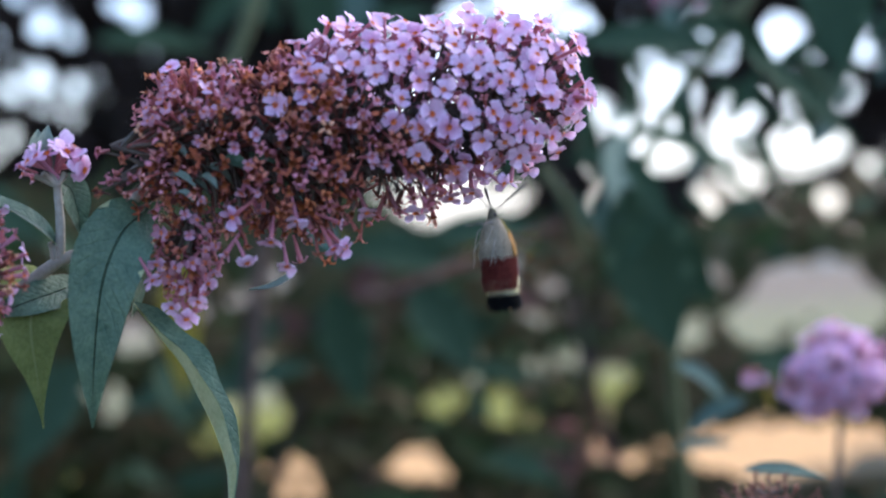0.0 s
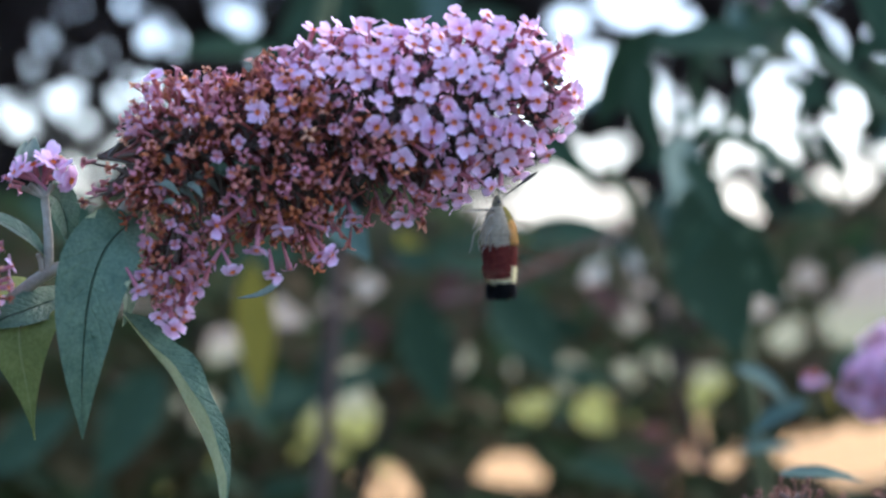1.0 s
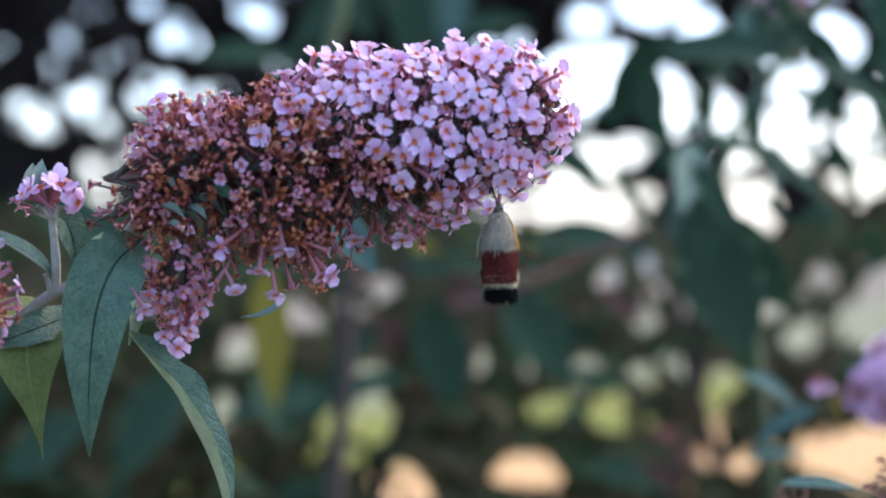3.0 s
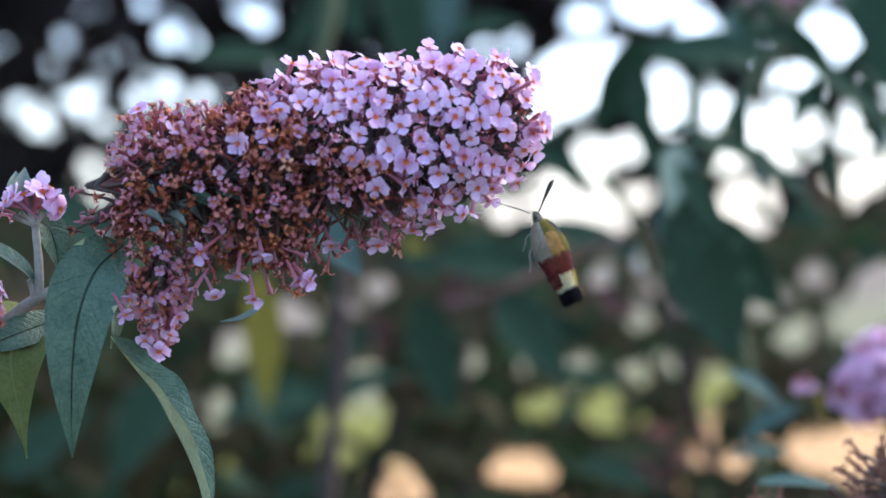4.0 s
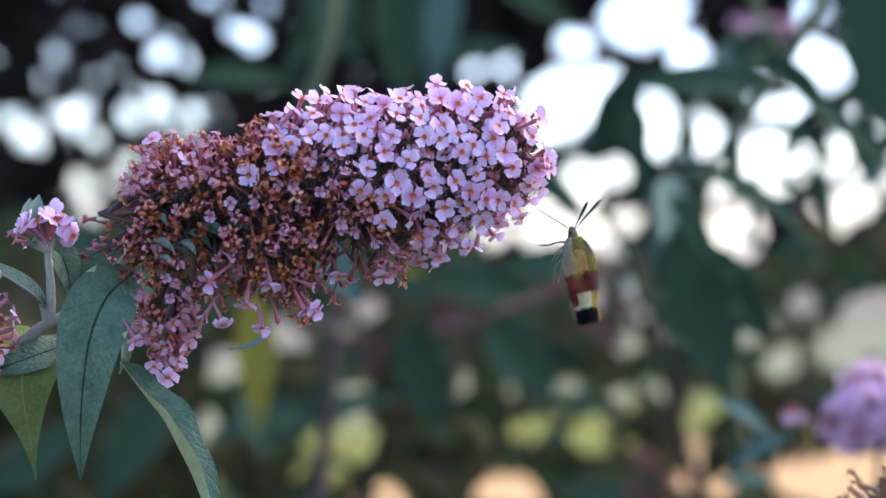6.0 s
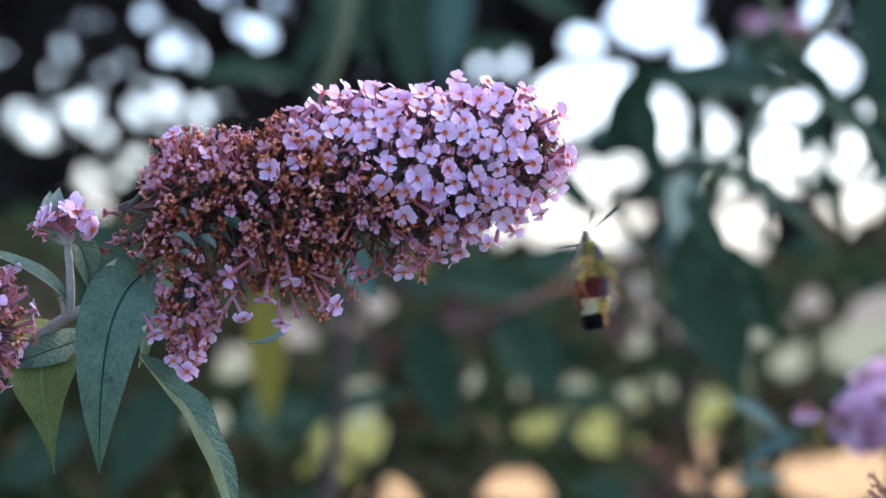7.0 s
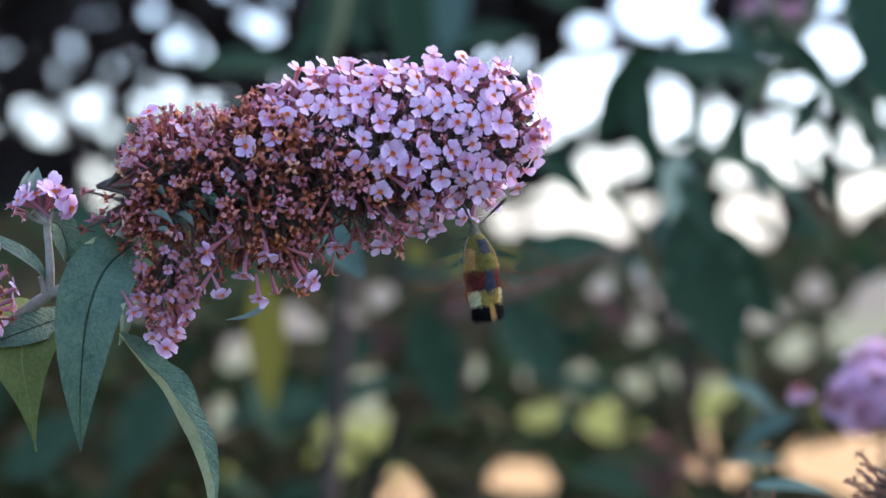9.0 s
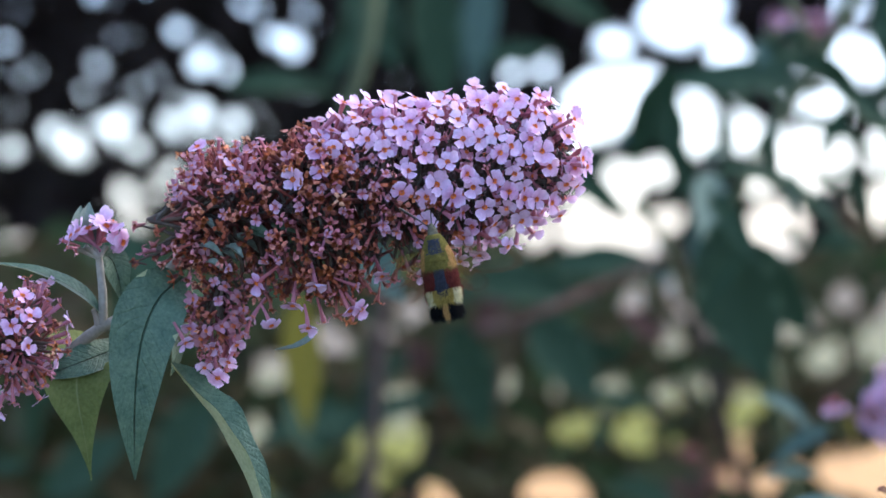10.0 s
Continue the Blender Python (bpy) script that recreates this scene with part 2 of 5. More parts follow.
def leaf_mesh(name, points, width, face, top, bottom, fold=0.25, n=18, half=4, wave=0.04, thick=0.00035, face_end=None, broad=0.42, slim=1.0, point=0.0):
    """A lance-shaped leaf along the points: upper and lower skin, groove along the midrib, wavy edge.
    face: the way the upper side looks; fold: how far the halves rise from the midrib; slim: how wide one half opens."""
    run = spline(points, n)
    f0, f1 = Vector(face).normalized(), Vector(face_end or face).normalized()
    verts, uvs, faces, ids = [], [], [], []
    cols = 2 * half + 1
    k0 = rng.uniform(0, 6)
    for side in (0, 1):
        for i, p in enumerate(run):
            s = i / n
            t = (run[min(i + 1, n)] - run[max(i - 1, 0)]).normalized()
            across = t.cross(f0.lerp(f1, s)).normalized()
            nor = across.cross(t).normalized()
            w = width * 0.5 * max(0.012, math.sin(math.pi * s ** (math.log(0.5) / math.log(broad)))) ** 0.85 * (1 - 0.25 * s ** 4)
            if s > broad:
                w *= max(0.0, (1 - s) / (1 - broad)) ** point if s < 1 else 1.0
            if s == 0:
                w = width * 0.03
            for j in range(cols):
                u = (j - half) / half
                if u > 0 and slim < 1.0:
                    u *= slim * min(1.0, 0.25 + 1.7 * s)
                ripple = wave * w * u * u * math.sin(s * 23 + k0 + (2.0 if u > 0 else 0.0))
                groove = -0.06 * w * math.exp(-(u * 4) ** 2)
                q = p + across * (u * w) + nor * (fold * abs(u) ** 1.4 * w + ripple + groove)
                q -= nor * (thick * (1 - u ** 4) * (1.0 if side else 0.0))
                verts.append(q)
                uvs.append((s, 0.5 + u * 0.5))
        off = side * (n + 1) * cols
        for i in range(n):
            for j in range(cols - 1):
                a = off + i * cols + j
                quad = (a, a + 1, a + cols + 1, a + cols)
                faces.append(quad[::-1] if side else quad)
                ids.append(side)
    return finish(name, verts, faces, [top, bottom], ids, uvs)


MM = 0.001


def near(x, z, y=0.0):
    """A place by the flower, in millimetres from its middle: right, up, away."""
    return Vector((x * MM, 0.74 + y * MM, 1.3 + z * MM))


# ---- ground and distance ----
def build_ground():
    m = material("dry_grass_ground", 0.95)
    n, t = m.node_tree.nodes, m.node_tree
    co, sep = n.new("ShaderNodeTexCoord"), n.new("ShaderNodeSeparateXYZ")
    t.links.new(co.outputs["Object"], sep.inputs[0])
    patch, fine = grain(m, 0.5, 4.0), grain(m, 14.0, 5.0)
    straw = ramp(m, fine, [(0.3, (0.40, 0.215, 0.08)), (0.7, (0.72, 0.45, 0.20))])
    lawn = ramp(m, fine, [(0.3, (0.115, 0.115, 0.020)), (0.7, (0.22, 0.216, 0.046))])
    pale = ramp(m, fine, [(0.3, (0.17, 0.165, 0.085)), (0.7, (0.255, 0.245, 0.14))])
    haze_tint = ramp(m, fine, [(0.3, (0.17, 0.19, 0.16)), (0.7, (0.24, 0.265, 0.23))])
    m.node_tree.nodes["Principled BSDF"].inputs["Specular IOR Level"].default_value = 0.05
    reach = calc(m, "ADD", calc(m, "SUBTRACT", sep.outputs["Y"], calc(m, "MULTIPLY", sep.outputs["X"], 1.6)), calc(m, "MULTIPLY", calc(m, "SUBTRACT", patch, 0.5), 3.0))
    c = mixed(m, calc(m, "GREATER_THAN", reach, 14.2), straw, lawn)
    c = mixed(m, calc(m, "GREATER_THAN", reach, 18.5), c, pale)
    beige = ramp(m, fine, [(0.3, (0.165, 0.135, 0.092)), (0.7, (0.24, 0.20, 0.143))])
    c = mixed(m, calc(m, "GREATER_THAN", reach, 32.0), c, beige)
    # distance haze put into the colour of the farthest ground
    c = mixed(m, calc(m, "GREATER_THAN", reach, 75.0), c, haze_tint)
    # near ground darkened for the shrub's shade, which also cuts warm bounce
    shaded_soil = ramp(m, fine, [(0.3, (0.030, 0.028, 0.018)), (0.7, (0.075, 0.070, 0.040))])
    c = mixed(m, calc(m, "GREATER_THAN", reach, 9.0), shaded_soil, c)
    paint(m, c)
    relief(m, fine, 0.6, 0.03)
    size, steps = 1500.0, 60
    v, f = [], []
    for i in range(steps + 1):
        for j in range(steps + 1):
            a, b = (i / steps * 2 - 1), (j / steps * 2 - 1)
            x, y = math.copysign(abs(a) ** 3, a) * size, math.copysign(abs(b) ** 3, b) * size
            v.append((x, y, 0.05 * noise.noise((x * 0.3, y * 0.3, 0.0))))
    for i in range(steps):
        for j in range(steps):
            k = i * (steps + 1) + j
            f.append((k, k + steps + 1, k + steps + 2, k + 1))
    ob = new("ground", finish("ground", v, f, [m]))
    tagged(ob, "dry straw-coloured ground running into yellow-green lawn", "ground", kind="structure")


build_ground()

# ---- the flowering branch in focus ----
# Outline of the flower head: along, middle height, half height, in millimetres.
HEAD = [(-94.7, 9.3, 8.3), (-88.9, 11.5, 16.3), (-80.5, 10.8, 19.3), (-63.9, 10.5, 22.3), (-47.3, 12.8, 29.0), (-37.3, 16.8, 28.0), (-30.6, 18.8, 26.6), (-14.0, 19.3, 26.6), (2.7, 23.5, 24.3), (16.0, 26.5, 20.3), (26.0, 27.6, 12.6), (30.6, 26.0, 3.7)]


def head_at(x):
    for (x0, c0, h0), (x1, c1, h1) in zip(HEAD, HEAD[1:]):
        if x <= x1:
            u = max(0.0, (x - x0) / (x1 - x0))
            return c0 + (c1 - c0) * u, h0 + (h1 - h0) * u
    return HEAD[-1][1], HEAD[-1][2]


def crown_point(x, w):
    """A place on the flower head's outline and the way out of it; w goes round the axis, 0 at the side to the viewer."""
    c, h = head_at(x)
    slope = max(-1.6, min(1.6, (head_at(x + 1.5)[1] - head_at(x - 1.5)[1]) / 3.0))
    d = 0.86 * min(h, 26.0)
    p = Vector((x, -d * math.cos(w), c + h * math.sin(w)))
    out = Vector((-slope * 0.8 + 0.15, -math.cos(w), math.sin(w))).normalized()
    return p, out


def frame_of(out, spin):
    q = out.to_track_quat("Z", "Y")
    return q.to_matrix().to_4x4() @ Matrix.Rotation(spin, 4, "Z")


def floret_mesh(seed, spread=3.75, length=8.0, curl=0.25, mats=None, wide=1.0, name="floret", throat=0.92, shut=0.0):
    """A four-lobed flower: slender tube along z, lobes spread at its mouth (the origin), orange throat."""
    r = random.Random(seed)
    v, f, ids = [], [], []
    bend = Vector((r.uniform(-0.8, 0.8), r.uniform(-0.8, 0.8), 0))
    rings = [(-length, 0.42), (-length * 0.5, 0.56), (-0.25, 0.86)]
    for z, rad in rings:
        b = bend * (z / length) ** 2
        for k in range(6):
            w = math.pi / 3 * k
            v.append(Vector((math.cos(w) * rad, math.sin(w) * rad, z)) + b)
    for i in range(2):
        for k in range(6):
            a, b = i * 6 + k, i * 6 + (k + 1) % 6
            f.append((a, b, b + 6, a + 6))
            ids.append(1)
    first = len(v)
    v.append(Vector((0, 0, -1.6)))
    for rad, z in ((0.30 * throat, -0.45), (0.78 * throat, 0.17)):
        for k in range(8):
            w = math.pi / 4 * k
            v.append(Vector((math.cos(w) * rad, math.sin(w) * rad, z)))
    for k in range(8):
        a, b = first + 1 + k, first + 1 + (k + 1) % 8
        f += [(first, a, b), (a, a + 8, b + 8, b)]
        ids += [1, 2]
    uvs = [(0.1, 0.5)] * len(v)
    bell = r.uniform(-0.22, 0.30) + shut
    for k in range(4):
        w = math.pi / 2 * k + r.uniform(-0.2, 0.2)
        ax, ay = Vector((math.cos(w), math.sin(w), 0)), Vector((-math.sin(w), math.cos(w), 0))
        lift = bell + r.uniform(-curl, curl) * 0.6
        droop = r.uniform(-0.35, 0.12) * curl
        twist = r.uniform(-0.35, 0.35)
        cup = r.uniform(-0.7, 0.9)
        size = spread * r.uniform(0.84, 1.10)
        broad = wide * r.uniform(0.86, 1.1)
        base = len(v)
        for q, half in ((0.19, 0.55), (0.40, 1.18), (0.66, 1.66), (0.88, 1.52), (1.0, 0.92)):
            rad = size * q
            for j in (-1, -0.4, 0.4, 1):
                edge = rad - (0.11 * size if abs(j) == 1 and q > 0.85 else 0.0) + (r.uniform(-0.42, 0.22) if q == 1.0 else 0.0)
                z = lift * rad * q + droop * rad * q ** 3 + 0.3 * abs(j) * half * q * cup + twist * j * half * q + r.uniform(-0.17, 0.17) * q
                v.append(ax * (edge + r.uniform(-0.12, 0.12) * q) + ay * (j * half * broad * size / 3.3 + r.uniform(-0.17, 0.17) * q) + Vector((0, 0, z)))
                uvs.append((q, 0.5 + j * 0.5))
        for a in range(4):
            for j in range(3):
                q = base + a * 4 + j
                f.append((q, q + 1, q + 5, q + 4))
                ids.append(0)
    v = [p * MM for p in v]
    return finish(name, v, f, mats or [PETAL, TUBE, THROAT], ids, uvs)


def dried_mesh(seed, name="dried_floret", mats=None, least=5.5, most=8.5):
    """A withered flower: slender bent tube, its mouth a small hollow cup with four shrunken, curled rags of lobes."""
    r = random.Random(seed)
    v, f, ids = [], [], []
    length = r.uniform(least, most)
    bend = Vector((r.uniform(-1.6, 1.6), r.uniform(-1.6, 1.6), 0))
    mouth = r.uniform(0.62, 0.92)
    for z, rad in ((-length, 0.26), (-length * 0.45, r.uniform(0.34, 0.46)), (-0.9, r.uniform(0.42, 0.58)), (0.0, mouth)):
        b = bend * (z / length) ** 2
        for k in range(6):
            w = math.pi / 3 * k
            v.append(Vector((math.cos(w) * rad, math.sin(w) * rad, z + r.uniform(-0.12, 0.12))) + b)
    for i in range(3):
        for k in range(6):
            a, b = i * 6 + k, i * 6 + (k + 1) % 6
            f.append((a, b, b + 6, a + 6))
            ids.append(1)
    first = len(v)
    v.append(Vector((0, 0, -1.9)))
    for k in range(6):
        f.append((first, 18 + k, 18 + (k + 1) % 6))
        ids.append(2)
    # lobes, each crumpled its own way: spread, curled back or folded over the mouth
    spread = r.uniform(0.8, 1.25)
    for k in range(5):
        if r.random() < 0.15:
            continue
        w = math.pi * 0.4 * k + r.uniform(-0.35, 0.35)
        ax, ay = Vector((math.cos(w), math.sin(w), 0)), Vector((-math.sin(w), math.cos(w), 0))
        size = spread * r.uniform(0.8, 1.55)
        tilt, curl = r.uniform(0.3, 1.3), r.uniform(-2.2, 0.9)
        base = len(v)
        for q, half in ((0.0, 0.46), (0.4, 0.58), (0.75, 0.42), (1.1, 0.14)):
            a = tilt + curl * q
            for j in (-1, 0, 1):
                fold = 0.35 * abs(j) * r.uniform(-1, 1) + r.uniform(-0.2, 0.2) * q
                rad = mouth * 0.92 + size * q * math.cos(a) + r.uniform(-0.2, 0.2) * q
                v.append(ax * rad + ay * (j * half * r.uniform(0.65, 1.1)) + Vector((0, 0, size * q * math.sin(a) + fold)))
        for a in range(3):
            for j in range(2):
                q = base + a * 3 + j
                f.append((q, q + 1, q + 4, q + 3))
                ids.append(0)
    return finish(name, [p * MM for p in v], f, mats or [DRY, DRYTUBE, DRYCUP], ids, smooth=False)


FRESH = [floret_mesh(100 + i, r_spread * 1.10, 8.5, 0.6, None, 0.98 + 0.04 * (i % 4), throat=1.12) for i, r_spread in enumerate((3.3, 3.4, 3.1, 3.5, 3.2, 2.9, 3.35, 3.1, 3.4, 3.0, 3.25, 2.8, 3.3, 3.15))]
WANE = [floret_mesh(200 + i, 2.35, 8.0, 1.1, [FADED, TUBE, THROAT], 0.95, "faded_floret") for i in range(7)]
STUBS = [floret_mesh(250 + i, 1.95, 8.0, 0.9, [STUB, TUBE, THROAT], 0.95, "faded_floret", 1.3, 0.45) for i in range(7)]
DEAD = [dried_mesh(300 + i) for i in range(24)]
STARS = [dried_mesh(380 + i, "dried_floret", None, 2.0, 3.2) for i in range(8)]
HUSKS = [dried_mesh(350 + i, "seed_husk", [HUSK, HUSK, HUSK]) for i in range(12)]
BUDS = {"fresh": ("floret", FRESH), "wane": ("faded_floret", WANE), "stub": ("faded_floret", STUBS), "dead": ("dried_floret", DEAD), "husk": ("seed_husk", HUSKS)}


def set_floret(parent, kind, p, out, count, scale=1.0):
    name, meshes = BUDS[kind]
    key = (parent.name, kind)
    if count.get(key, 0) >= 300:
        return False
    count[key] = count.get(key, 0) + 1
    m = Matrix.Translation(near(p.x, p.z, p.y)) @ frame_of(out, rng.uniform(0, 6.28)) @ Matrix.Scale(scale, 4)
    under(name, rng.choice(meshes), parent, at=m)
    return True


# Florets that stand out singly on the head, along and up in millimetres.
UPPER = [(-29.8, 28.8), (-26.8, 35.4), (-22.3, 37.3), (-24.0, 32.3), (-14.8, 38.8), (-16.0, 32.1), (-18.1, 27.6), (-11.3, 25.1), (-8.2, 37.6), (-6.8, 31.8), (-2.3, 31.3), (-1.5, 35.6), (3.0, 32.9), (4.0, 27.6), (7.3, 29.6), (11.0, 26.5), (14.3, 35.4), (13.0, 31.8), (17.6, 39.3), (6.8, 39.3), (16.3, 28.1), (18.5, 23.5), (-49.3, 28.8), (-44.8, 29.8), (-39.4, 32.1), (-34.8, 32.1), (-56.7, 20.5), (-48.6, 22.6), (-37.3, 42.6), (-42.3, 43.8), (-24.0, 42.1), (-14.0, 43.4)]
LOWER = [(-14.5, 18.5), (-17.6, 14.8), (-9.8, 15.1), (-5.7, 21.5), (-4.0, 17.6), (2.2, 19.3), (8.2, 21.5), (6.5, 16.3), (-0.7, 11.8), (5.7, 11.5), (14.6, 14.0), (11.0, 14.3), (19.3, 13.1), (-18.1, 7.7), (-7.3, 3.0), (-24.8, 16.3), (2.7, 41.8), (-2.3, 43.4), (9.3, 43.8), (16.0, 45.1), (21.8, 37.6), (24.3, 32.6), (26.0, 23.5), (23.5, 18.5), (21.8, 9.3), (14.3, 7.7), (10.2, 7.7), (-2.3, -2.3), (-8.2, -4.0)]
# Smaller, fading ones on the brown side.
SMALL = [(-77.5, 10.5), (-67.6, 8.8), (-61.9, 12.6), (-54.7, 12.1), (-29.8, 5.2), (-26.5, 4.8), (-30.6, 6.8), (-15.6, 0.2), (-20.6, 1.8), (-65.6, -3.2), (-38.9, 1.8), (-73.9, 18.5), (-33.1, 18.5), (-36.4, 16.0), (-43.9, 16.8), (-58.9, 26.8), (-39.8, 23.5), (-14.0, -1.5)]
# Hanging ones with their tubes in sight: along, up, way out along, way out up.
HANG = [(-57.6, -16.5, -0.1, -1), (-31.4, -8.2, 0.35, -1), (-40.6, -18.1, 0.5, -0.9), (-53.1, -23.1, 0.1, -1), (-37.3, -17.8, 0.7, -0.6), (6.0, 0.2, 0.8, -0.5), (-18.1, -8.2, 0.1, -1), (-85.9, 31.0, -0.3, 1), (-74.7, 25.1, 0.2, 0.9), (28.5, 26.0, 1, -0.1), (29.6, 23.5, 1, -0.2), (26.0, 37.6, 1, 0.5), (-68.1, -9.8, -0.7, -0.6), (-50.6, -10.6, 0.2, -1), (-63.9, -22.3, 0.4, -0.9)]


def build_branch():
    branch = thing("flowering_branch", "arching shrub branch with lilac flower head half gone brown", "branch")
    count = {}
    # woody axis and the small stalks that carry the flowers
    v, f = [], []
    axis = spline([near(-98.8, 0.2, 6), near(-87.2, 6.8, 3), near(-60.6, 11.8), near(-24.0, 18.5), near(11.0, 25.1), near(26.0, 26.8)], 40)
    tube(v, f, axis, (1.9 * MM, 0.7 * MM), 8)
    for i in range(230):
        x = rng.uniform(HEAD[0][0] + 2, HEAD[-1][0] - 6)
        w = rng.uniform(0, 6.283)
        p, out = crown_point(x, w)
        p = p - out * rng.uniform(6, 9)
        c, h = head_at(x)
        root = Vector((x - rng.uniform(4, 11), 0, head_at(x - 7)[0]))
        mid = root.lerp(p, 0.55) + Vector((rng.uniform(-2, 2), rng.uniform(-2, 2), rng.uniform(-2, 2)))
        tube(v, f, [near(q.x, q.z, q.y) for q in (root, mid, p)], (0.75 * MM, 0.42 * MM), 5, False)
    head = under("flower_head", finish("flower_head", v, f, [CALYX]), branch, "dense lilac flower head, withered brown towards its base")

    taken = []

    def free(p, gap):
        return all((p - q).length_squared > gap * gap for q in taken)

    def on_front(x, z):
        c, h = head_at(x)
        s = max(-0.97, min(0.97, (z - c) / h))
        return crown_point(x, math.asin(s))

    for group, kind, size in ((UPPER, "fresh", 1.0), (LOWER, "fresh", 1.0), (SMALL, "stub", 1.0)):
        for x, z in group:
            p, out = on_front(x, z)
            p.z = z
            out = (out + Vector((rng.uniform(-0.4, 0.5), -0.35, rng.uniform(-0.4, 0.4)))).normalized()
            set_floret(head, kind, p, out, count, size * rng.uniform(0.93, 1.05))
            taken.append(p)
    for x, z, ox, oz in HANG:
        p = Vector((x, rng.uniform(-16, -8), z))
        set_floret(head, "fresh", p, Vector((ox, -0.62, oz)).normalized(), count, rng.uniform(0.9, 1.05))
        taken.append(p)

    def age(p):
        """How far a flower at p has gone: 0 fresh, 1 withered."""
        x, z = p.x, p.z
        a = 0.5 - (x + 33.9) / 38.0 - (z - 23.5) / 26.0
        if x > -14.0:
            a -= 0.35
        if x < -60.6:
            a += 0.4
        return a + noise.noise(p * 0.09) * 0.35

    def bare(p):
        """Where flowers have dropped from the underside and the stalks show."""
        x, z = p.x, p.z
        if ((x - -21.5) / 7.0) ** 2 + ((z - -3.5) / 7.0) ** 2 < 1.0:
            return True
        return -35.6 < x < 12.6 and z < 6.0 and noise.noise(Vector((x * 0.16, 4.0, z * 0.16))) > -0.12

    # open flowers, well apart, then a second tier of half-hidden ones under them
    for i in range(9000):
        x = rng.uniform(HEAD[0][0], HEAD[-1][0])
        w = rng.uniform(0, 6.283)
        c, h = head_at(x)
        if rng.random() > h / 30:
            continue
        p, out = crown_point(x, w)
        a = age(p)
        p = p - out * rng.uniform(-1.6, 3.0)
        out = (out + Vector((rng.uniform(-0.5, 0.8), rng.uniform(-0.5, 0.5), rng.uniform(-0.55, 0.65)))).normalized()
        if bare(p):
            continue
        if a < 0.42 + rng.uniform(-0.1, 0.1):
            if free(p, 6.1):
                if set_floret(head, "fresh", p, out, count, rng.uniform(0.85, 1.05)):
                    taken.append(p)
        elif a < 0.53 or rng.random() < 0.024:
            if free(p, 4.2) and (p.z > 0.2 or rng.random() < 0.25):
                if set_floret(head, "wane" if rng.random() < 0.3 else "stub", p, out, count, rng.uniform(0.6, 1.0)):
                    taken.append(p)
    for i in range(3500):
        x = rng.uniform(-50.6, HEAD[-1][0] - 2)
        p, out = crown_point(x, rng.uniform(0, 6.283))
        a = age(p)
        p = p - out * rng.uniform(2.8, 6.0)
        if a < 0.45 and not bare(p) and free(p, 4.1):
            out = (out + Vector((rng.uniform(-0.6, 0.7), rng.uniform(-0.5, 0.5), rng.uniform(-0.6, 0.6)))).normalized()
            if set_floret(head, rng.choice(("fresh", "fresh", "wane", "wane", "dead")), p, out, count, rng.uniform(0.75, 1.0)):
                taken.append(p)
    # faded tubes that stand up from the crown of the withered end
    for i in range(260):
        x, w = rng.uniform(-91.0, -66.0), rng.uniform(0.25, 1.45)
        p, out = crown_point(x, w)
        p = p + out * rng.uniform(0.5, 4.0)
        if free(p, 3.6):
            out = (out + Vector((rng.uniform(-0.6, 0.2), rng.uniform(-0.4, 0.4), rng.uniform(-0.2, 0.4)))).normalized()
            if count.get((head.name, "rim"), 0) < 34 and set_floret(head, "wane" if rng.random() < 0.6 else "dead", p, out, count, rng.uniform(0.7, 0.95)):
                count[(head.name, "rim")] = count.get((head.name, "rim"), 0) + 1
                taken.append(p)
    # withered flowers in small tufts, each tuft fanning out from one stalk
    rest, tufts, stalks = [], [], []
    for i in range(5000):
        x = rng.uniform(HEAD[0][0] + 3.5, -10.0)
        w = rng.uniform(0, 6.283)
        p, out = crown_point(x, w)
        if age(p) < 0.40 or any((p - q).length_squared < 42.0 for q in tufts):
            continue
        if (p.z < 0.0 or x < -80.0) and rng.random() < 0.5:
            continue
        tufts.append(p)
        c, h = head_at(x)
        inset = min(8.5, 0.6 * h)
        heart = p - out * (inset + rng.uniform(-1.8, 1.8))
        stalks.append((Vector((x - rng.uniform(4, 10), 0, head_at(x - 6)[0])), heart))
        low = math.sin(w) < -0.55
        for k in range(rng.randint(6, 11)):
            d = (out + Vector((rng.uniform(-1, 1), rng.uniform(-1, 1), rng.uniform(-1, 1))) * 0.78 + Vector((-0.1, -0.45 if low else -0.1, 0))).normalized()
            q = heart + d * (inset + rng.uniform(-2.4, 2.6))
            if bare(q) and rng.random() < 0.8:
                continue
            if -83.0 < q.x < -45.6 and -5.7 < q.z < 7.3 and rng.random() < 0.4:
                continue
            if age(q) < 0.42 or not free(q, 2.9):
                continue
            taken.append(q)
            turn = (d + Vector((rng.uniform(-0.45, 0.45), rng.uniform(-0.9, 0.1), rng.uniform(-0.45, 0.45)))).normalized()
            if not (math.cos(w) > -0.1 and set_floret(head, "dead", q, turn, count, rng.uniform(1.05, 1.5))):
                rest.append((q, turn))
    # withered flowers at the back and the dry calyces deep inside, too many to count
    v, f, ids = [], [], []

    def add(me, m):
        k = len(v)
        v.extend(m @ q.co for q in me.vertices)
        for poly in me.polygons:
            f.append(tuple(k + j for j in poly.vertices))
            ids.append(poly.material_index)

    for a, b in stalks:
        tube(v, f, [near(q.x, q.z, q.y) for q in (a, a.lerp(b, 0.5) + Vector((0, 0, rng.uniform(-1.5, 1.5))), b)], (0.7 * MM, 0.45 * MM), 5, False)
    ids += [1] * len(f)
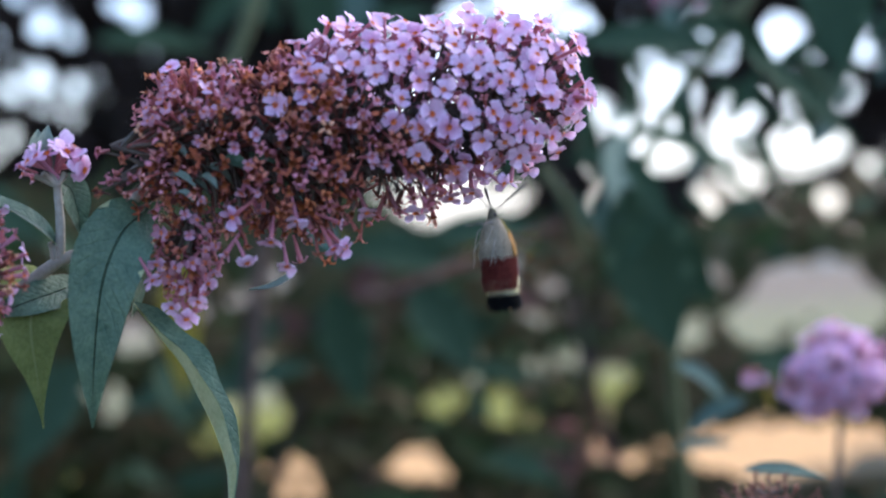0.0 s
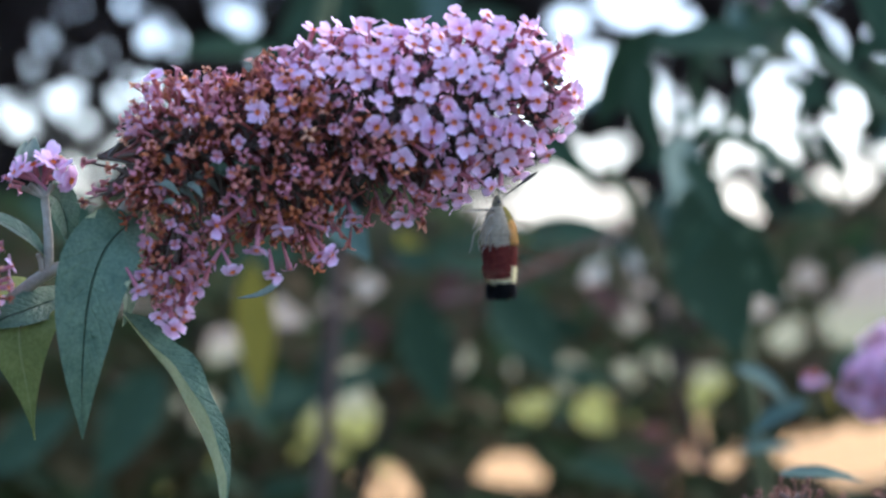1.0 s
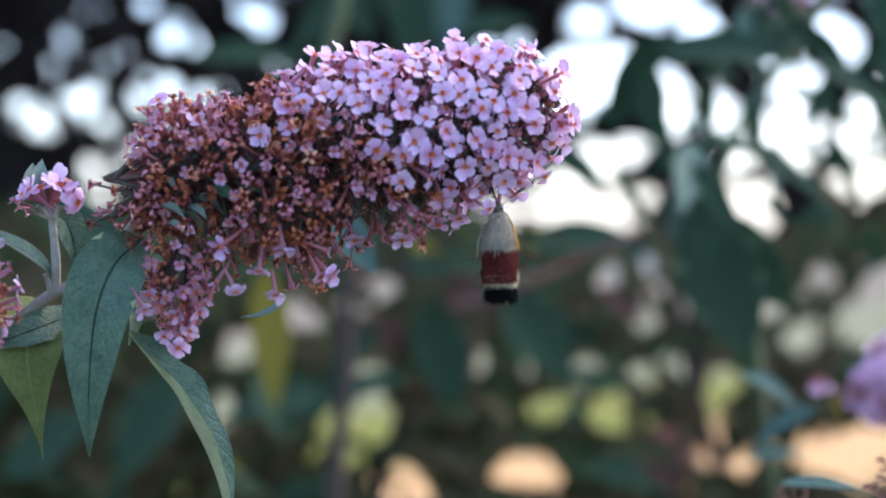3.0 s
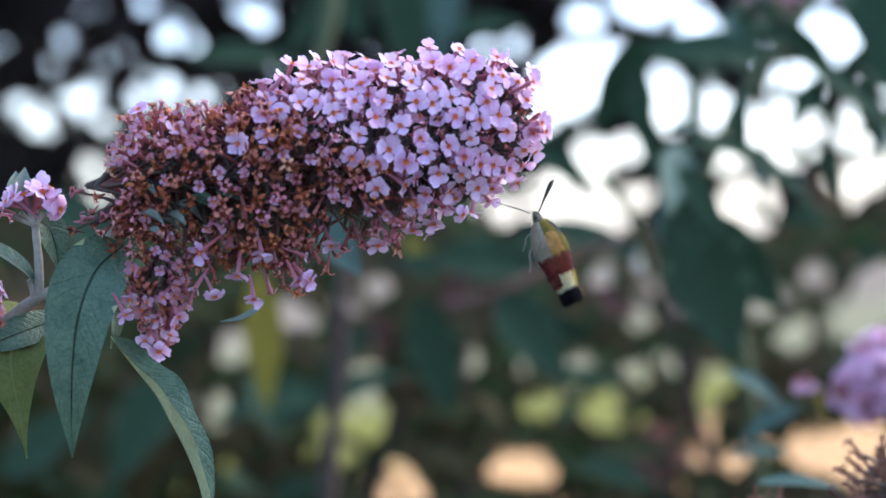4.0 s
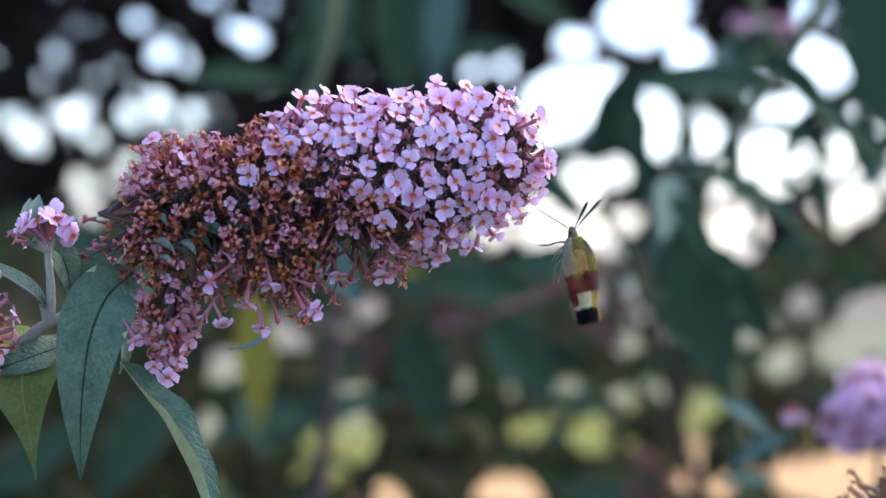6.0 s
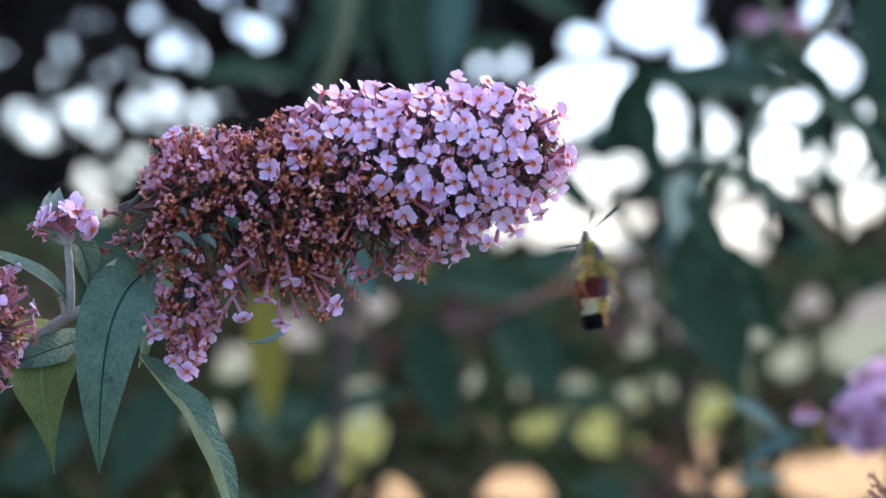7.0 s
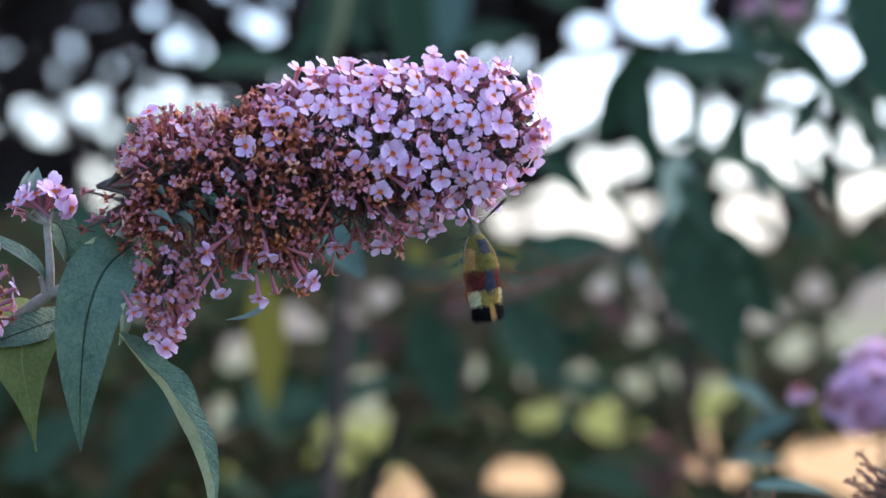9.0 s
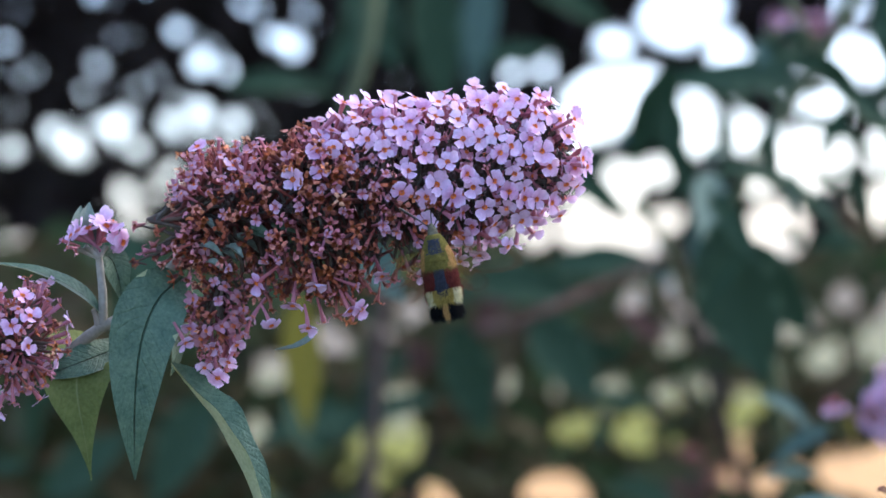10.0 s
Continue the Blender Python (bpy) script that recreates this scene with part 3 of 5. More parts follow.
    for p, out in rest:
        add(rng.choice(DEAD), Matrix.Translation(near(p.x, p.z, p.y)) @ frame_of(out, rng.uniform(0, 6.28)) @ Matrix.Scale(rng.uniform(0.8, 1.1), 4))
    under("withered_mass", finish("withered_mass", v, f, [DRYMASS, DRYTUBE, DRYCUP], ids, smooth=False), head, "crumpled brown withered florets")["kind"] = "stuff"
    v, f, ids = [], [], []
    for i in range(900):
        x = rng.uniform(HEAD[0][0] + 9, HEAD[-1][0] - 5)
        if x < -55.6 and rng.random() < 0.6:
            continue
        p, out = crown_point(x, rng.uniform(0, 6.283))
        c, h = head_at(x)
        p = Vector((x, 0, c)).lerp(p, rng.uniform(0.45, 0.8))
        add(rng.choice(DEAD), Matrix.Translation(near(p.x, p.z, p.y)) @ frame_of((out + Vector((rng.uniform(-0.7, 0.7), rng.uniform(-0.7, 0.7), rng.uniform(-0.7, 0.7)))).normalized(), 0) @ Matrix.Scale(0.9, 4))
    under("calyx_mass", finish("calyx_mass", v, f, [INNER, INNER, INNER], ids, smooth=False), head, "dark dry calyces inside the head")["kind"] = "stuff"

    # the short side cluster that hangs below the base of the head
    side = under("side_cluster", stem_mesh("side_cluster", [([near(-80.5, 0.2, 0), near(-78.5, -4.8, -2), near(-80.5, -19.8, -5)], 0.9 * MM, 0.6 * MM)], CALYX), branch, "small hanging side cluster of fading lilac florets")
    for i in range(26):
        v, f = [], []
        q = Vector((-80.5 + rng.uniform(-7, 7), rng.uniform(-8, 3), -23.1 + rng.uniform(-8, 11)))
        tube(v, f, [near(-78.9, -4.8, -2), near((q.x + -78.9) / 2, (q.z + -6.5) / 2 + rng.uniform(-2, 2), q.y / 2), near(q.x, q.z, q.y)], (0.7 * MM, 0.4 * MM), 5, False)
        under("stalk", finish("stalk", v, f, [CALYX]), side)
    for x, z in [(-89.7, -27.3), (-84.7, -34.8), (-80.5, -37.8), (-77.2, -33.1), (-72.2, -24.8), (-69.7, -19.8), (-88.9, -23.1), (-82.2, -29.0), (-74.7, -28.1), (-79.7, -22.3)]:
        p = Vector((x, rng.uniform(-12, -6), z))
        set_floret(side, "fresh" if z < -27.0 or x < -86.0 else "stub", p, Vector((rng.uniform(-0.6, 0.6), -0.6, -0.9 + rng.uniform(-0.3, 0.5))).normalized(), count, rng.uniform(0.85, 0.98))
        taken.append(p)
    for i in range(1400):
        w, u = rng.uniform(0, 6.283), rng.uniform(-1, 1)
        r = math.sqrt(1 - u * u) * (0.75 + 0.25 * u)
        p = Vector((-80.9 + r * math.cos(w) * 11, -4 + r * math.sin(w) * 9, -21.8 + u * 16))
        out = (Vector((r * math.cos(w) * 0.8, r * math.sin(w) - 0.45, u - 0.4)) + Vector((rng.uniform(-0.4, 0.4), rng.uniform(-0.4, 0.4), rng.uniform(-0.4, 0.4)))).normalized()
        if free(p, 2.95):
            roll = rng.random()
            kind = "dead" if roll < (0.82 if u > -0.1 else 0.5) else ("wane" if roll < 0.96 else "stub")
            if set_floret(side, kind, p, out, count, rng.uniform(0.85, 1.15)):
                taken.append(p)
    # withered flowers on long stalks that stick out by the base
    for x, z in [(-105.5, 7.7), (-103.0, 0.2), (-105.5, -3.5), (-99.7, -2.3), (-97.2, -4.0), (-94.7, -8.2), (-91.4, -4.8), (-101.3, 1.8), (-98.8, 6.0), (-93.0, -2.3), (-96.3, 0.2), (-92.8, 5.7), (-87.3, -6.3), (-83.6, -3.9), (-89.8, -8.8), (-88.8, -1.0)]:
        v, f = [], []
        y = rng.uniform(-8, 4)
        tip = near(x, z, y)
        root = near(-86.9, 2.7, 0)
        out = ((tip - root).normalized() + Vector((rng.uniform(-0.3, 0.3), rng.uniform(-0.9, -0.2), rng.uniform(-0.4, 0.4)))).normalized()
        end = tip - out * 0.0022
        tube(v, f, spline([root, root.lerp(end, 0.5) + Vector((0, 0, rng.uniform(-0.001, 0.002))), end], 6), (0.5 * MM, 0.35 * MM), 5, False)
        m = Matrix.Translation(tip) @ frame_of(out, rng.uniform(0, 6.28)) @ Matrix.Scale(rng.uniform(1.1, 1.45), 4)
        under("dried_floret", rng.choice(STARS), side, at=m)
        under("stalk", finish("stalk", v, f, [CALYX]), side)

    # loose strands that hang from the underside of the head
    for k, (x, z) in enumerate([(-71.9, -12.3), (-65.5, -15.0), (-64.2, -17.8), (-59.7, -8.6), (-44.6, -19.8), (-41.9, -22.1), (-39.3, -19.6), (-34.3, -13.1), (-28.6, -8.8), (-49.3, -22.1), (-33.1, -15.8), (-46.4, -13.2), (-24.0, -6.5), (-14.0, -6.8), (-37.0, -11.5)]):
        v, f = [], []
        y = rng.uniform(-14, 4)
        tip, root = near(x, z, y), near(x + rng.uniform(-7, 2), head_at(x)[0] - rng.uniform(4, 9), y * 0.4)
        way = (tip - root).normalized()
        tube(v, f, spline([root, root.lerp(tip, 0.5) + Vector((rng.uniform(-1, 1), 0, 0)) * 0.002, tip - way * 0.006], 6), (0.6 * MM, 0.45 * MM), 5, False)
        under("stalk", finish("stalk", v, f, [CALYX]), head)
        out = (way + Vector((rng.uniform(-0.4, 0.4), rng.uniform(-0.6, 0.2), rng.uniform(-0.2, 0.2)))).normalized()
        name, meshes = BUDS["wane" if k % 6 == 3 else "dead"]
        under(name, rng.choice(meshes), head, at=Matrix.Translation(tip) @ frame_of(out, rng.uniform(0, 6.28)))

    # stem, fork and the leaves that hang from it
    under("stem", stem_mesh("stem", [
        ([(-0.42, 2.2, -0.02), (-0.40, 1.9, 0.55), (-0.31, 1.25, 1.02), (-0.20, 0.85, 1.22), near(-152.1, -46.4, 8)], 5.5 * MM, 2.0 * MM),
        ([near(-152.1, -46.4, 8), near(-140.4, -39.4, 4), near(-128.8, -31.8, 2), near(-116.5, -22.8, 1), near(-105.5, -17.8, 3), near(-95.5, -4.8, 6), near(-86.9, 6.0, 4)], 2.0 * MM, 1.5 * MM),
        ([near(-116.1, -23.1, 1), near(-115.8, -13.1, 0), near(-116.8, -1.5, 0)], 1.5 * MM, 1.1 * MM),
        ([near(-117.1, -24.0, 1), near(-117.8, -19.8, 0), near(-118.5, -17.3, -1)], 1.1 * MM, 0.8 * MM),
    ], FELT, 9, 6, 0.00015), branch, "grey-green felted stem with a fork")

    def hang(points, width, face, label, back=LEAFUNDER, **more):
        under("leaf", leaf_mesh("leaf", points, width * MM, face, LEAFTOP, back, **more), branch, label)

    hang([near(-91.9, -7.8, 4), near(-98.8, -14.8, -4), near(-103.5, -28.1, -8), near(-105.5, -48.1, -8), near(-106.2, -68.4, -3)], 20.5, (0.1, -1, 0.12),
         "broad grey-green leaf hanging point down", point=0.05, fold=0.24, wave=0.05, broad=0.37)
    hang([near(-95.6, -33.8, 3), near(-91.8, -38.0, 0), near(-85.5, -45.3, -3), near(-81.3, -50.4, -4), near(-77.1, -58.3, -4), near(-72.8, -66.8, -4), near(-69.5, -76.2, -3), near(-68.4, -83.2, -2), near(-68.2, -97.0, 2)], 12.0, (0.5, -0.32, 0.6),
         "arching leaf folded to show its pale underside", fold=0.95, wave=0.09, broad=0.45, face_end=(0.97, -0.10, 0.1), slim=0.95, half=6, n=28)
    hang([near(-116.0, -30.6, 11), near(-120.8, -32.8, 3), near(-123.2, -37.5, -2), near(-123.0, -44.5, -3.5), near(-121.6, -55.0, -1), near(-120.2, -69.0, 3)], 25, (-0.05, 0.6, -0.8),
         "drooping leaf turned to its underside, toned olive for shade", fold=-0.45, wave=0.07, broad=0.30, point=0.35, back=SHADEDUNDER, face_end=(-0.1, 1, 0.15), n=26, half=6)
    hang([near(-108.5, -27.5, 8), near(-115.0, -30.2, 2), near(-124.0, -33.6, -4), near(-136.0, -38.2, -6)], 11, (0.1, -0.88, 0.48), "broad leaf behind the stem seen along its upper side", fold=0.12, wave=0.04, broad=0.5, n=16)
    hang([near(-116.2, -18.4, 0), near(-120.5, -13.4, -2), near(-127.0, -9.0, -3), near(-136.4, -5.0, -4), near(-149.0, -2.6, -4)], 6.5, (-0.15, -0.45, 0.9),
         "narrow leaf seen nearly edge on", fold=0.3, wave=0.02)
    hang([near(-116.5, -0.8, 3), near(-113.5, -2.3, 4), near(-111.5, -8.2, 5), near(-110.8, -15.6, 6)], 10, (0.5, -0.8, 0.4), "small drooping young leaf", fold=0.2)
    hang([near(-95.2, -26.5, 8), near(-94.8, -31.4, 8), near(-96.3, -37.8, 8)], 5, (0.8, -0.6, 0), "small dark leaf behind the large one", fold=0.2)
    under("bract", leaf_mesh("bract", [near(-50.9, -23.8, -4), near(-53.6, -26.8, -4), near(-57.9, -28.9, -4), near(-63.6, -29.6, -4)], 3.0 * MM, (-0.2, -0.6, 0.8), FELTLEAF, FELTLEAF, 0.3, 10, 2), branch, "thin curved pale bract")
    for a, b, wd in ((near(-75.5, 4.3, -7), near(-68.1, -0.7, -5), 5), (near(-80.5, 0.2, -4), near(-74.7, -3.5, -3), 4), (near(-85.5, 1.8, -10), near(-78.0, -1.8, -12), 4),
                     (near(-77.5, 1.4, -10), near(-72.0, -2.2, -13), 4.2), (near(-84.0, -3.2, -8), near(-78.5, -5.8, -11), 3.6), (near(-84.5, 9.0, -9), near(-80.5, 6.0, -12), 3.4)):
        under("leaf", leaf_mesh("leaf", [a, a.lerp(b, 0.5) + Vector((0, -0.001, 0.001)), b], wd * 0.8 * MM, (0.3, -0.7, 0.8), FELTLEAF, FELTLEAF, 0.5, 8, 3), branch, "small grey-green leaf among withered florets")

    for a, b in ((near(-64.0, 7.6, -11), near(-55.5, 4.6, -13)), (near(-71.0, 6.2, -11), near(-63.5, 2.6, -13))):
        under("leaf", leaf_mesh("leaf", [a, a.lerp(b, 0.5) + Vector((0, -0.001, 0.001)), b], 4.2 * MM, (0.2, -0.9, 0.5), LEAFTOP, LEAFTOP, 0.4, 8, 3), branch, "small dark green leaf among withered florets")

    # young cluster on the upright side stem
    v, f = [], []
    for x, z in [(-123.0, 1.0), (-120.5, 1.8), (-118.0, 1.8), (-114.6, 1.8), (-118.8, 3.5)]:
        tube(v, f, [near(-116.8, -1.8), near(x, z, rng.uniform(-3, 2))], (0.7 * MM, 0.9 * MM), 6, True)
    young = under("young_cluster", finish("young_cluster", v, f, [FELT]), branch, "small young cluster of lilac florets and felted buds")
    for x, z, ox, oz in [(-122.5, 6.5, -0.6, 0.6), (-119.6, 7.2, -0.2, 0.7), (-115.8, 9.3, 0.2, 0.9), (-110.8, 4.3, 0.7, 0.1), (-113.8, 7.7, 0.4, 0.6), (-124.6, 4.8, -0.8, 0.3), (-109.2, 2.7, 0.8, -0.2)]:
        set_floret(young, "fresh", Vector((x, rng.uniform(-6, -1), z)), Vector((ox, -0.45, oz)).normalized(), count, 1.2)
    for x, z, ox, oz in [(-126.3, 1.5, -1, 0.1), (-124.1, 0.2, -0.9, -0.1), (-127.1, 3.5, -1, 0.3), (-111.8, 9.3, 0.5, 0.9)]:
        set_floret(young, "wane", Vector((x, rng.uniform(-4, 1), z)), Vector((ox, -0.3, oz)).normalized(), count, 0.7)
    for k, (a, b) in enumerate(((near(-118.5, 2.5, 2), near(-122.6, 14.0, 3)), (near(-117.5, 2.8, 2), near(-119.6, 15.0, 1)), (near(-116.8, 2.5, 2), near(-115.2, 13.0, 3)))):
        under("bract", leaf_mesh("bract", [a, a.lerp(b, 0.5) + Vector((-0.0015, -0.002, 0)), b], 6.0 * MM, (0.2, -1, 0.2), FELTLEAF, FELTLEAF, 0.5, 8, 2), branch, "pale felted bract")
    return branch


build_branch()


def build_round_head(name, middle, rx, ry, label, n, category="flower", fresh=0.7, scale=1.0, stalk=(0, 0, -0.12), group="", old="dead", deep=0.80):
    """A whole smaller flower head of the shrub: axis, stalks and florets all round it."""
    t = thing(name, label, category, group, middle)
    v, f = [], []
    foot = Vector(stalk)
    run = [foot, Vector((foot.x * 0.4, foot.y * 0.3, foot.z * 0.45))]
    if foot.length > 0.2:
        run += [Vector((foot.x * 0.03, foot.y * 0.03, -5 * ry)), Vector((0, 0, -1.2 * ry))]
    tube(v, f, spline(run + [Vector((0, 0, 0)), Vector((0, 0, ry * 0.6))], 24), (0.0022, 0.0012), 7)
    spots = []
    tries = 0
    while len(spots) < n and tries < 6000:
        tries += 1
        w, u = rng.uniform(0, 6.283), rng.uniform(-1, 1)
        r = math.sqrt(1 - u * u)
        d = Vector((r * math.cos(w), r * math.sin(w), u))
        p = Vector((d.x * rx, d.y * rx, d.z * ry)) * (rng.uniform(deep, 1.05) + 0.5 * noise.noise(d * 1.9 + Vector(middle) * 7))
        if all((p - q).length > 0.0038 * scale for q, _ in spots):
            spots.append((p, (d + Vector((rng.uniform(-0.3, 0.3), rng.uniform(-0.3, 0.3), 0.15))).normalized()))
    for p, d in spots:
        tube(v, f, [Vector((0, 0, p.z * 0.5)), p - d * 0.006 * scale], (0.0006, 0.0005), 5, False)
    axis = under("flower_head", finish("flower_head", v, f, [CALYX]), t)
    for p, d in spots:
        roll = rng.random()
        low = p.z < -0.25 * ry
        kind = "fresh" if roll < fresh and not (low and roll > fresh * 0.7) else ("wane" if roll < fresh + (1 - fresh) * 0.3 and old == "dead" else old)
        nm, meshes = BUDS[kind]
        under(nm, rng.choice(meshes), axis, at=Matrix.Translation(p) @ frame_of(d, rng.uniform(0, 6.28)) @ Matrix.Scale(scale, 4))
    return t


build_round_head("flower_panicle", near(-140.0, -26.5, -14), 0.0152, 0.0165, "rounded lilac flower head with withered florets among the fresh", 150, fresh=0.28, scale=0.92, stalk=(0.018, 0.030, -0.016), group="flower heads of the shrub")
build_round_head("flower_panicle", Vector((0.233, 1.34, 1.215)), 0.0265, 0.022, "bright lilac flower head farther back in the shrub", 290, fresh=0.97, scale=1.15, stalk=(0.12, 0.9, -1.24), group="flower heads of the shrub")
build_round_head("flower_panicle", Vector((0.306, 2.4, 1.512)), 0.028, 0.013, "small lilac flower head high in the shrub", 60, fresh=0.9, stalk=(0.05, 0.10, -0.16), group="flower heads of the shrub")
build_round_head("withered_panicle", Vector((0.187, 2.25, 1.092)), 0.040, 0.026, "withered reddish-brown flower head low in the shrub", 60, fresh=-1.0, scale=1.8, stalk=(0.03, 0.15, -1.08), group="flower heads of the shrub")
build_round_head("flower_panicle", Vector((0.190, 1.36, 1.211)), 0.0062, 0.005, "small lilac side tuft beside a flower head", 12, fresh=0.35, scale=1.0, stalk=(0.03, 0.03, -0.01), group="flower heads of the shrub")
build_round_head("withered_panicle", Vector((0.1135, 0.9, 1.190)), 0.020, 0.013, "withered brown flower head on a low shoot", 120, fresh=-1.0, scale=0.9, stalk=(0.10, 0.4, -1.19), group="flower heads of the shrub", old="husk", deep=0.6)
SEED_HEAD = Vector((0.1195, 0.65, 1.2225))
seed_head = build_round_head("withered_panicle", SEED_HEAD, 0.022, 0.024, "withered dark brown flower head gone to seed", 300, fresh=-1.0, scale=0.9, old="husk", deep=0.55, stalk=(0.12, 0.5, -1.22), group="flower heads of the shrub")


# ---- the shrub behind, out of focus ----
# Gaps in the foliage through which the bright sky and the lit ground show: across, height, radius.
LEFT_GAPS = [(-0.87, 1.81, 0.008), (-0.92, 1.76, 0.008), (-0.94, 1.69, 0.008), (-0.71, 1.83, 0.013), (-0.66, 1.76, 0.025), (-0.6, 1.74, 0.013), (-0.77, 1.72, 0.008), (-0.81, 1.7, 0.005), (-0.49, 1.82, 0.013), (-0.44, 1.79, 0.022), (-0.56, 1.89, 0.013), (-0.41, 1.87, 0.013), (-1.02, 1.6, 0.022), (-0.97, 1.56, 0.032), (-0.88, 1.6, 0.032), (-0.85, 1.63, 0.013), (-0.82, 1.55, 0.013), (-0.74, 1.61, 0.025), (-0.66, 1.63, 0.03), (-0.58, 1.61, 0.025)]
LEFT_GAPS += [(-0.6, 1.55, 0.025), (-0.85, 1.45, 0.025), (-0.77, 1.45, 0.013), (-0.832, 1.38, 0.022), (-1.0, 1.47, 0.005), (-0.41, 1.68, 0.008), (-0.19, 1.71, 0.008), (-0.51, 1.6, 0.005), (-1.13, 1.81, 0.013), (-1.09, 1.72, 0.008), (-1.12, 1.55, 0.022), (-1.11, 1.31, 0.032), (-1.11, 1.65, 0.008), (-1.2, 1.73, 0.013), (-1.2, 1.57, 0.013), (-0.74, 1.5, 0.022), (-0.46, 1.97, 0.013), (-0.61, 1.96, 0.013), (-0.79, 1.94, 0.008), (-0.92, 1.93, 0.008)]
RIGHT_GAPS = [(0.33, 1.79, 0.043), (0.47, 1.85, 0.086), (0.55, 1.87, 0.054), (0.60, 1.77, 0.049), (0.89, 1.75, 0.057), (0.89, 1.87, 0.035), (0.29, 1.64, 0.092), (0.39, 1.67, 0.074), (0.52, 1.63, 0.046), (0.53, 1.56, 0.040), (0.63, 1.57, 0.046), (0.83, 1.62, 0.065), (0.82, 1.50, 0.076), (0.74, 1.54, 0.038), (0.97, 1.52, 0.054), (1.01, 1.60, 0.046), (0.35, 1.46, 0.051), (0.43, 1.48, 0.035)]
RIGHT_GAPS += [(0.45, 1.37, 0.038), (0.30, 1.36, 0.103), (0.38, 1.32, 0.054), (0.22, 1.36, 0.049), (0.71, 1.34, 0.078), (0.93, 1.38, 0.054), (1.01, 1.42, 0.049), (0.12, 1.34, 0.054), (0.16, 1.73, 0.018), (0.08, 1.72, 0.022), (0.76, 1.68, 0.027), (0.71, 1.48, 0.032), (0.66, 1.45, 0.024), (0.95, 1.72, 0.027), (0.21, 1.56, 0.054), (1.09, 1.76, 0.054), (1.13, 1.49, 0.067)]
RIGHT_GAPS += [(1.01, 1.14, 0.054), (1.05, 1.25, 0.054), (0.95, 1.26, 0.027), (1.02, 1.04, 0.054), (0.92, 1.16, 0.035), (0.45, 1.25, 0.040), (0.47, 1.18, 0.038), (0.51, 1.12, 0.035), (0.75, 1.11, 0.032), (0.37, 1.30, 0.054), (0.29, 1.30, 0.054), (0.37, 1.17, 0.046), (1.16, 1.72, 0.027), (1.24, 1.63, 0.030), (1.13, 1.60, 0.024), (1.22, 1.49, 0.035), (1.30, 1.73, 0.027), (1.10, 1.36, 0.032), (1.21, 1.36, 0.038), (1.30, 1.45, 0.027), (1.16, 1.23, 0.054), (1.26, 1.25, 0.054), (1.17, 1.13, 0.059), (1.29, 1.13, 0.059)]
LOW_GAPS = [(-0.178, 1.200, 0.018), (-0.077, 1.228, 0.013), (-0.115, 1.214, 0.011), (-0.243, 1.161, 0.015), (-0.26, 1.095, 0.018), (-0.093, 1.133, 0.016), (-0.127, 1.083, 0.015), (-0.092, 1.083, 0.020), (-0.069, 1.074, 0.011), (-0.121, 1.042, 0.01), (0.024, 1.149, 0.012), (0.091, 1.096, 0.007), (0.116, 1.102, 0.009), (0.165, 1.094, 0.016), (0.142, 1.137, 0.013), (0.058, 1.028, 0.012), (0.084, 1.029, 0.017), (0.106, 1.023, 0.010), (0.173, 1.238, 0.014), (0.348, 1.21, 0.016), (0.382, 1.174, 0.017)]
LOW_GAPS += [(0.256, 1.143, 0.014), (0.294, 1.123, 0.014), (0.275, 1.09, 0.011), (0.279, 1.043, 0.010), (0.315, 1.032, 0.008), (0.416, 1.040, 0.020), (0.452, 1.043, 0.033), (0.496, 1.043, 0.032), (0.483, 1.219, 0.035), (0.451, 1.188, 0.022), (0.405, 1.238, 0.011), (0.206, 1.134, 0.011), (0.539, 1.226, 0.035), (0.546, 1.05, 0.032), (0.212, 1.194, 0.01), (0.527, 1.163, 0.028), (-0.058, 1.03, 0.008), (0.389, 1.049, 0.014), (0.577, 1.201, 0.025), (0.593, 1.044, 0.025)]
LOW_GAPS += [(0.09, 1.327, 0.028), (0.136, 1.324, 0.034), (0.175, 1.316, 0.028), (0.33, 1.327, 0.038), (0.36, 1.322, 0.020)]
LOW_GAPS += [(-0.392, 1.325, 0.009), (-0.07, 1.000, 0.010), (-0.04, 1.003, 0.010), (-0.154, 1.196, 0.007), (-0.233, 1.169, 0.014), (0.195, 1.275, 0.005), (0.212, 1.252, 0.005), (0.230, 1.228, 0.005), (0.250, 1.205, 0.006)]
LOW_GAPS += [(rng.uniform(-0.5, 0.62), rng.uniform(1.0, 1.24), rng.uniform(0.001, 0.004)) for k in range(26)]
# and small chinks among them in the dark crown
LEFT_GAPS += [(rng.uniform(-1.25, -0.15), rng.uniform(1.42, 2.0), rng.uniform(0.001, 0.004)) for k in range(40)]


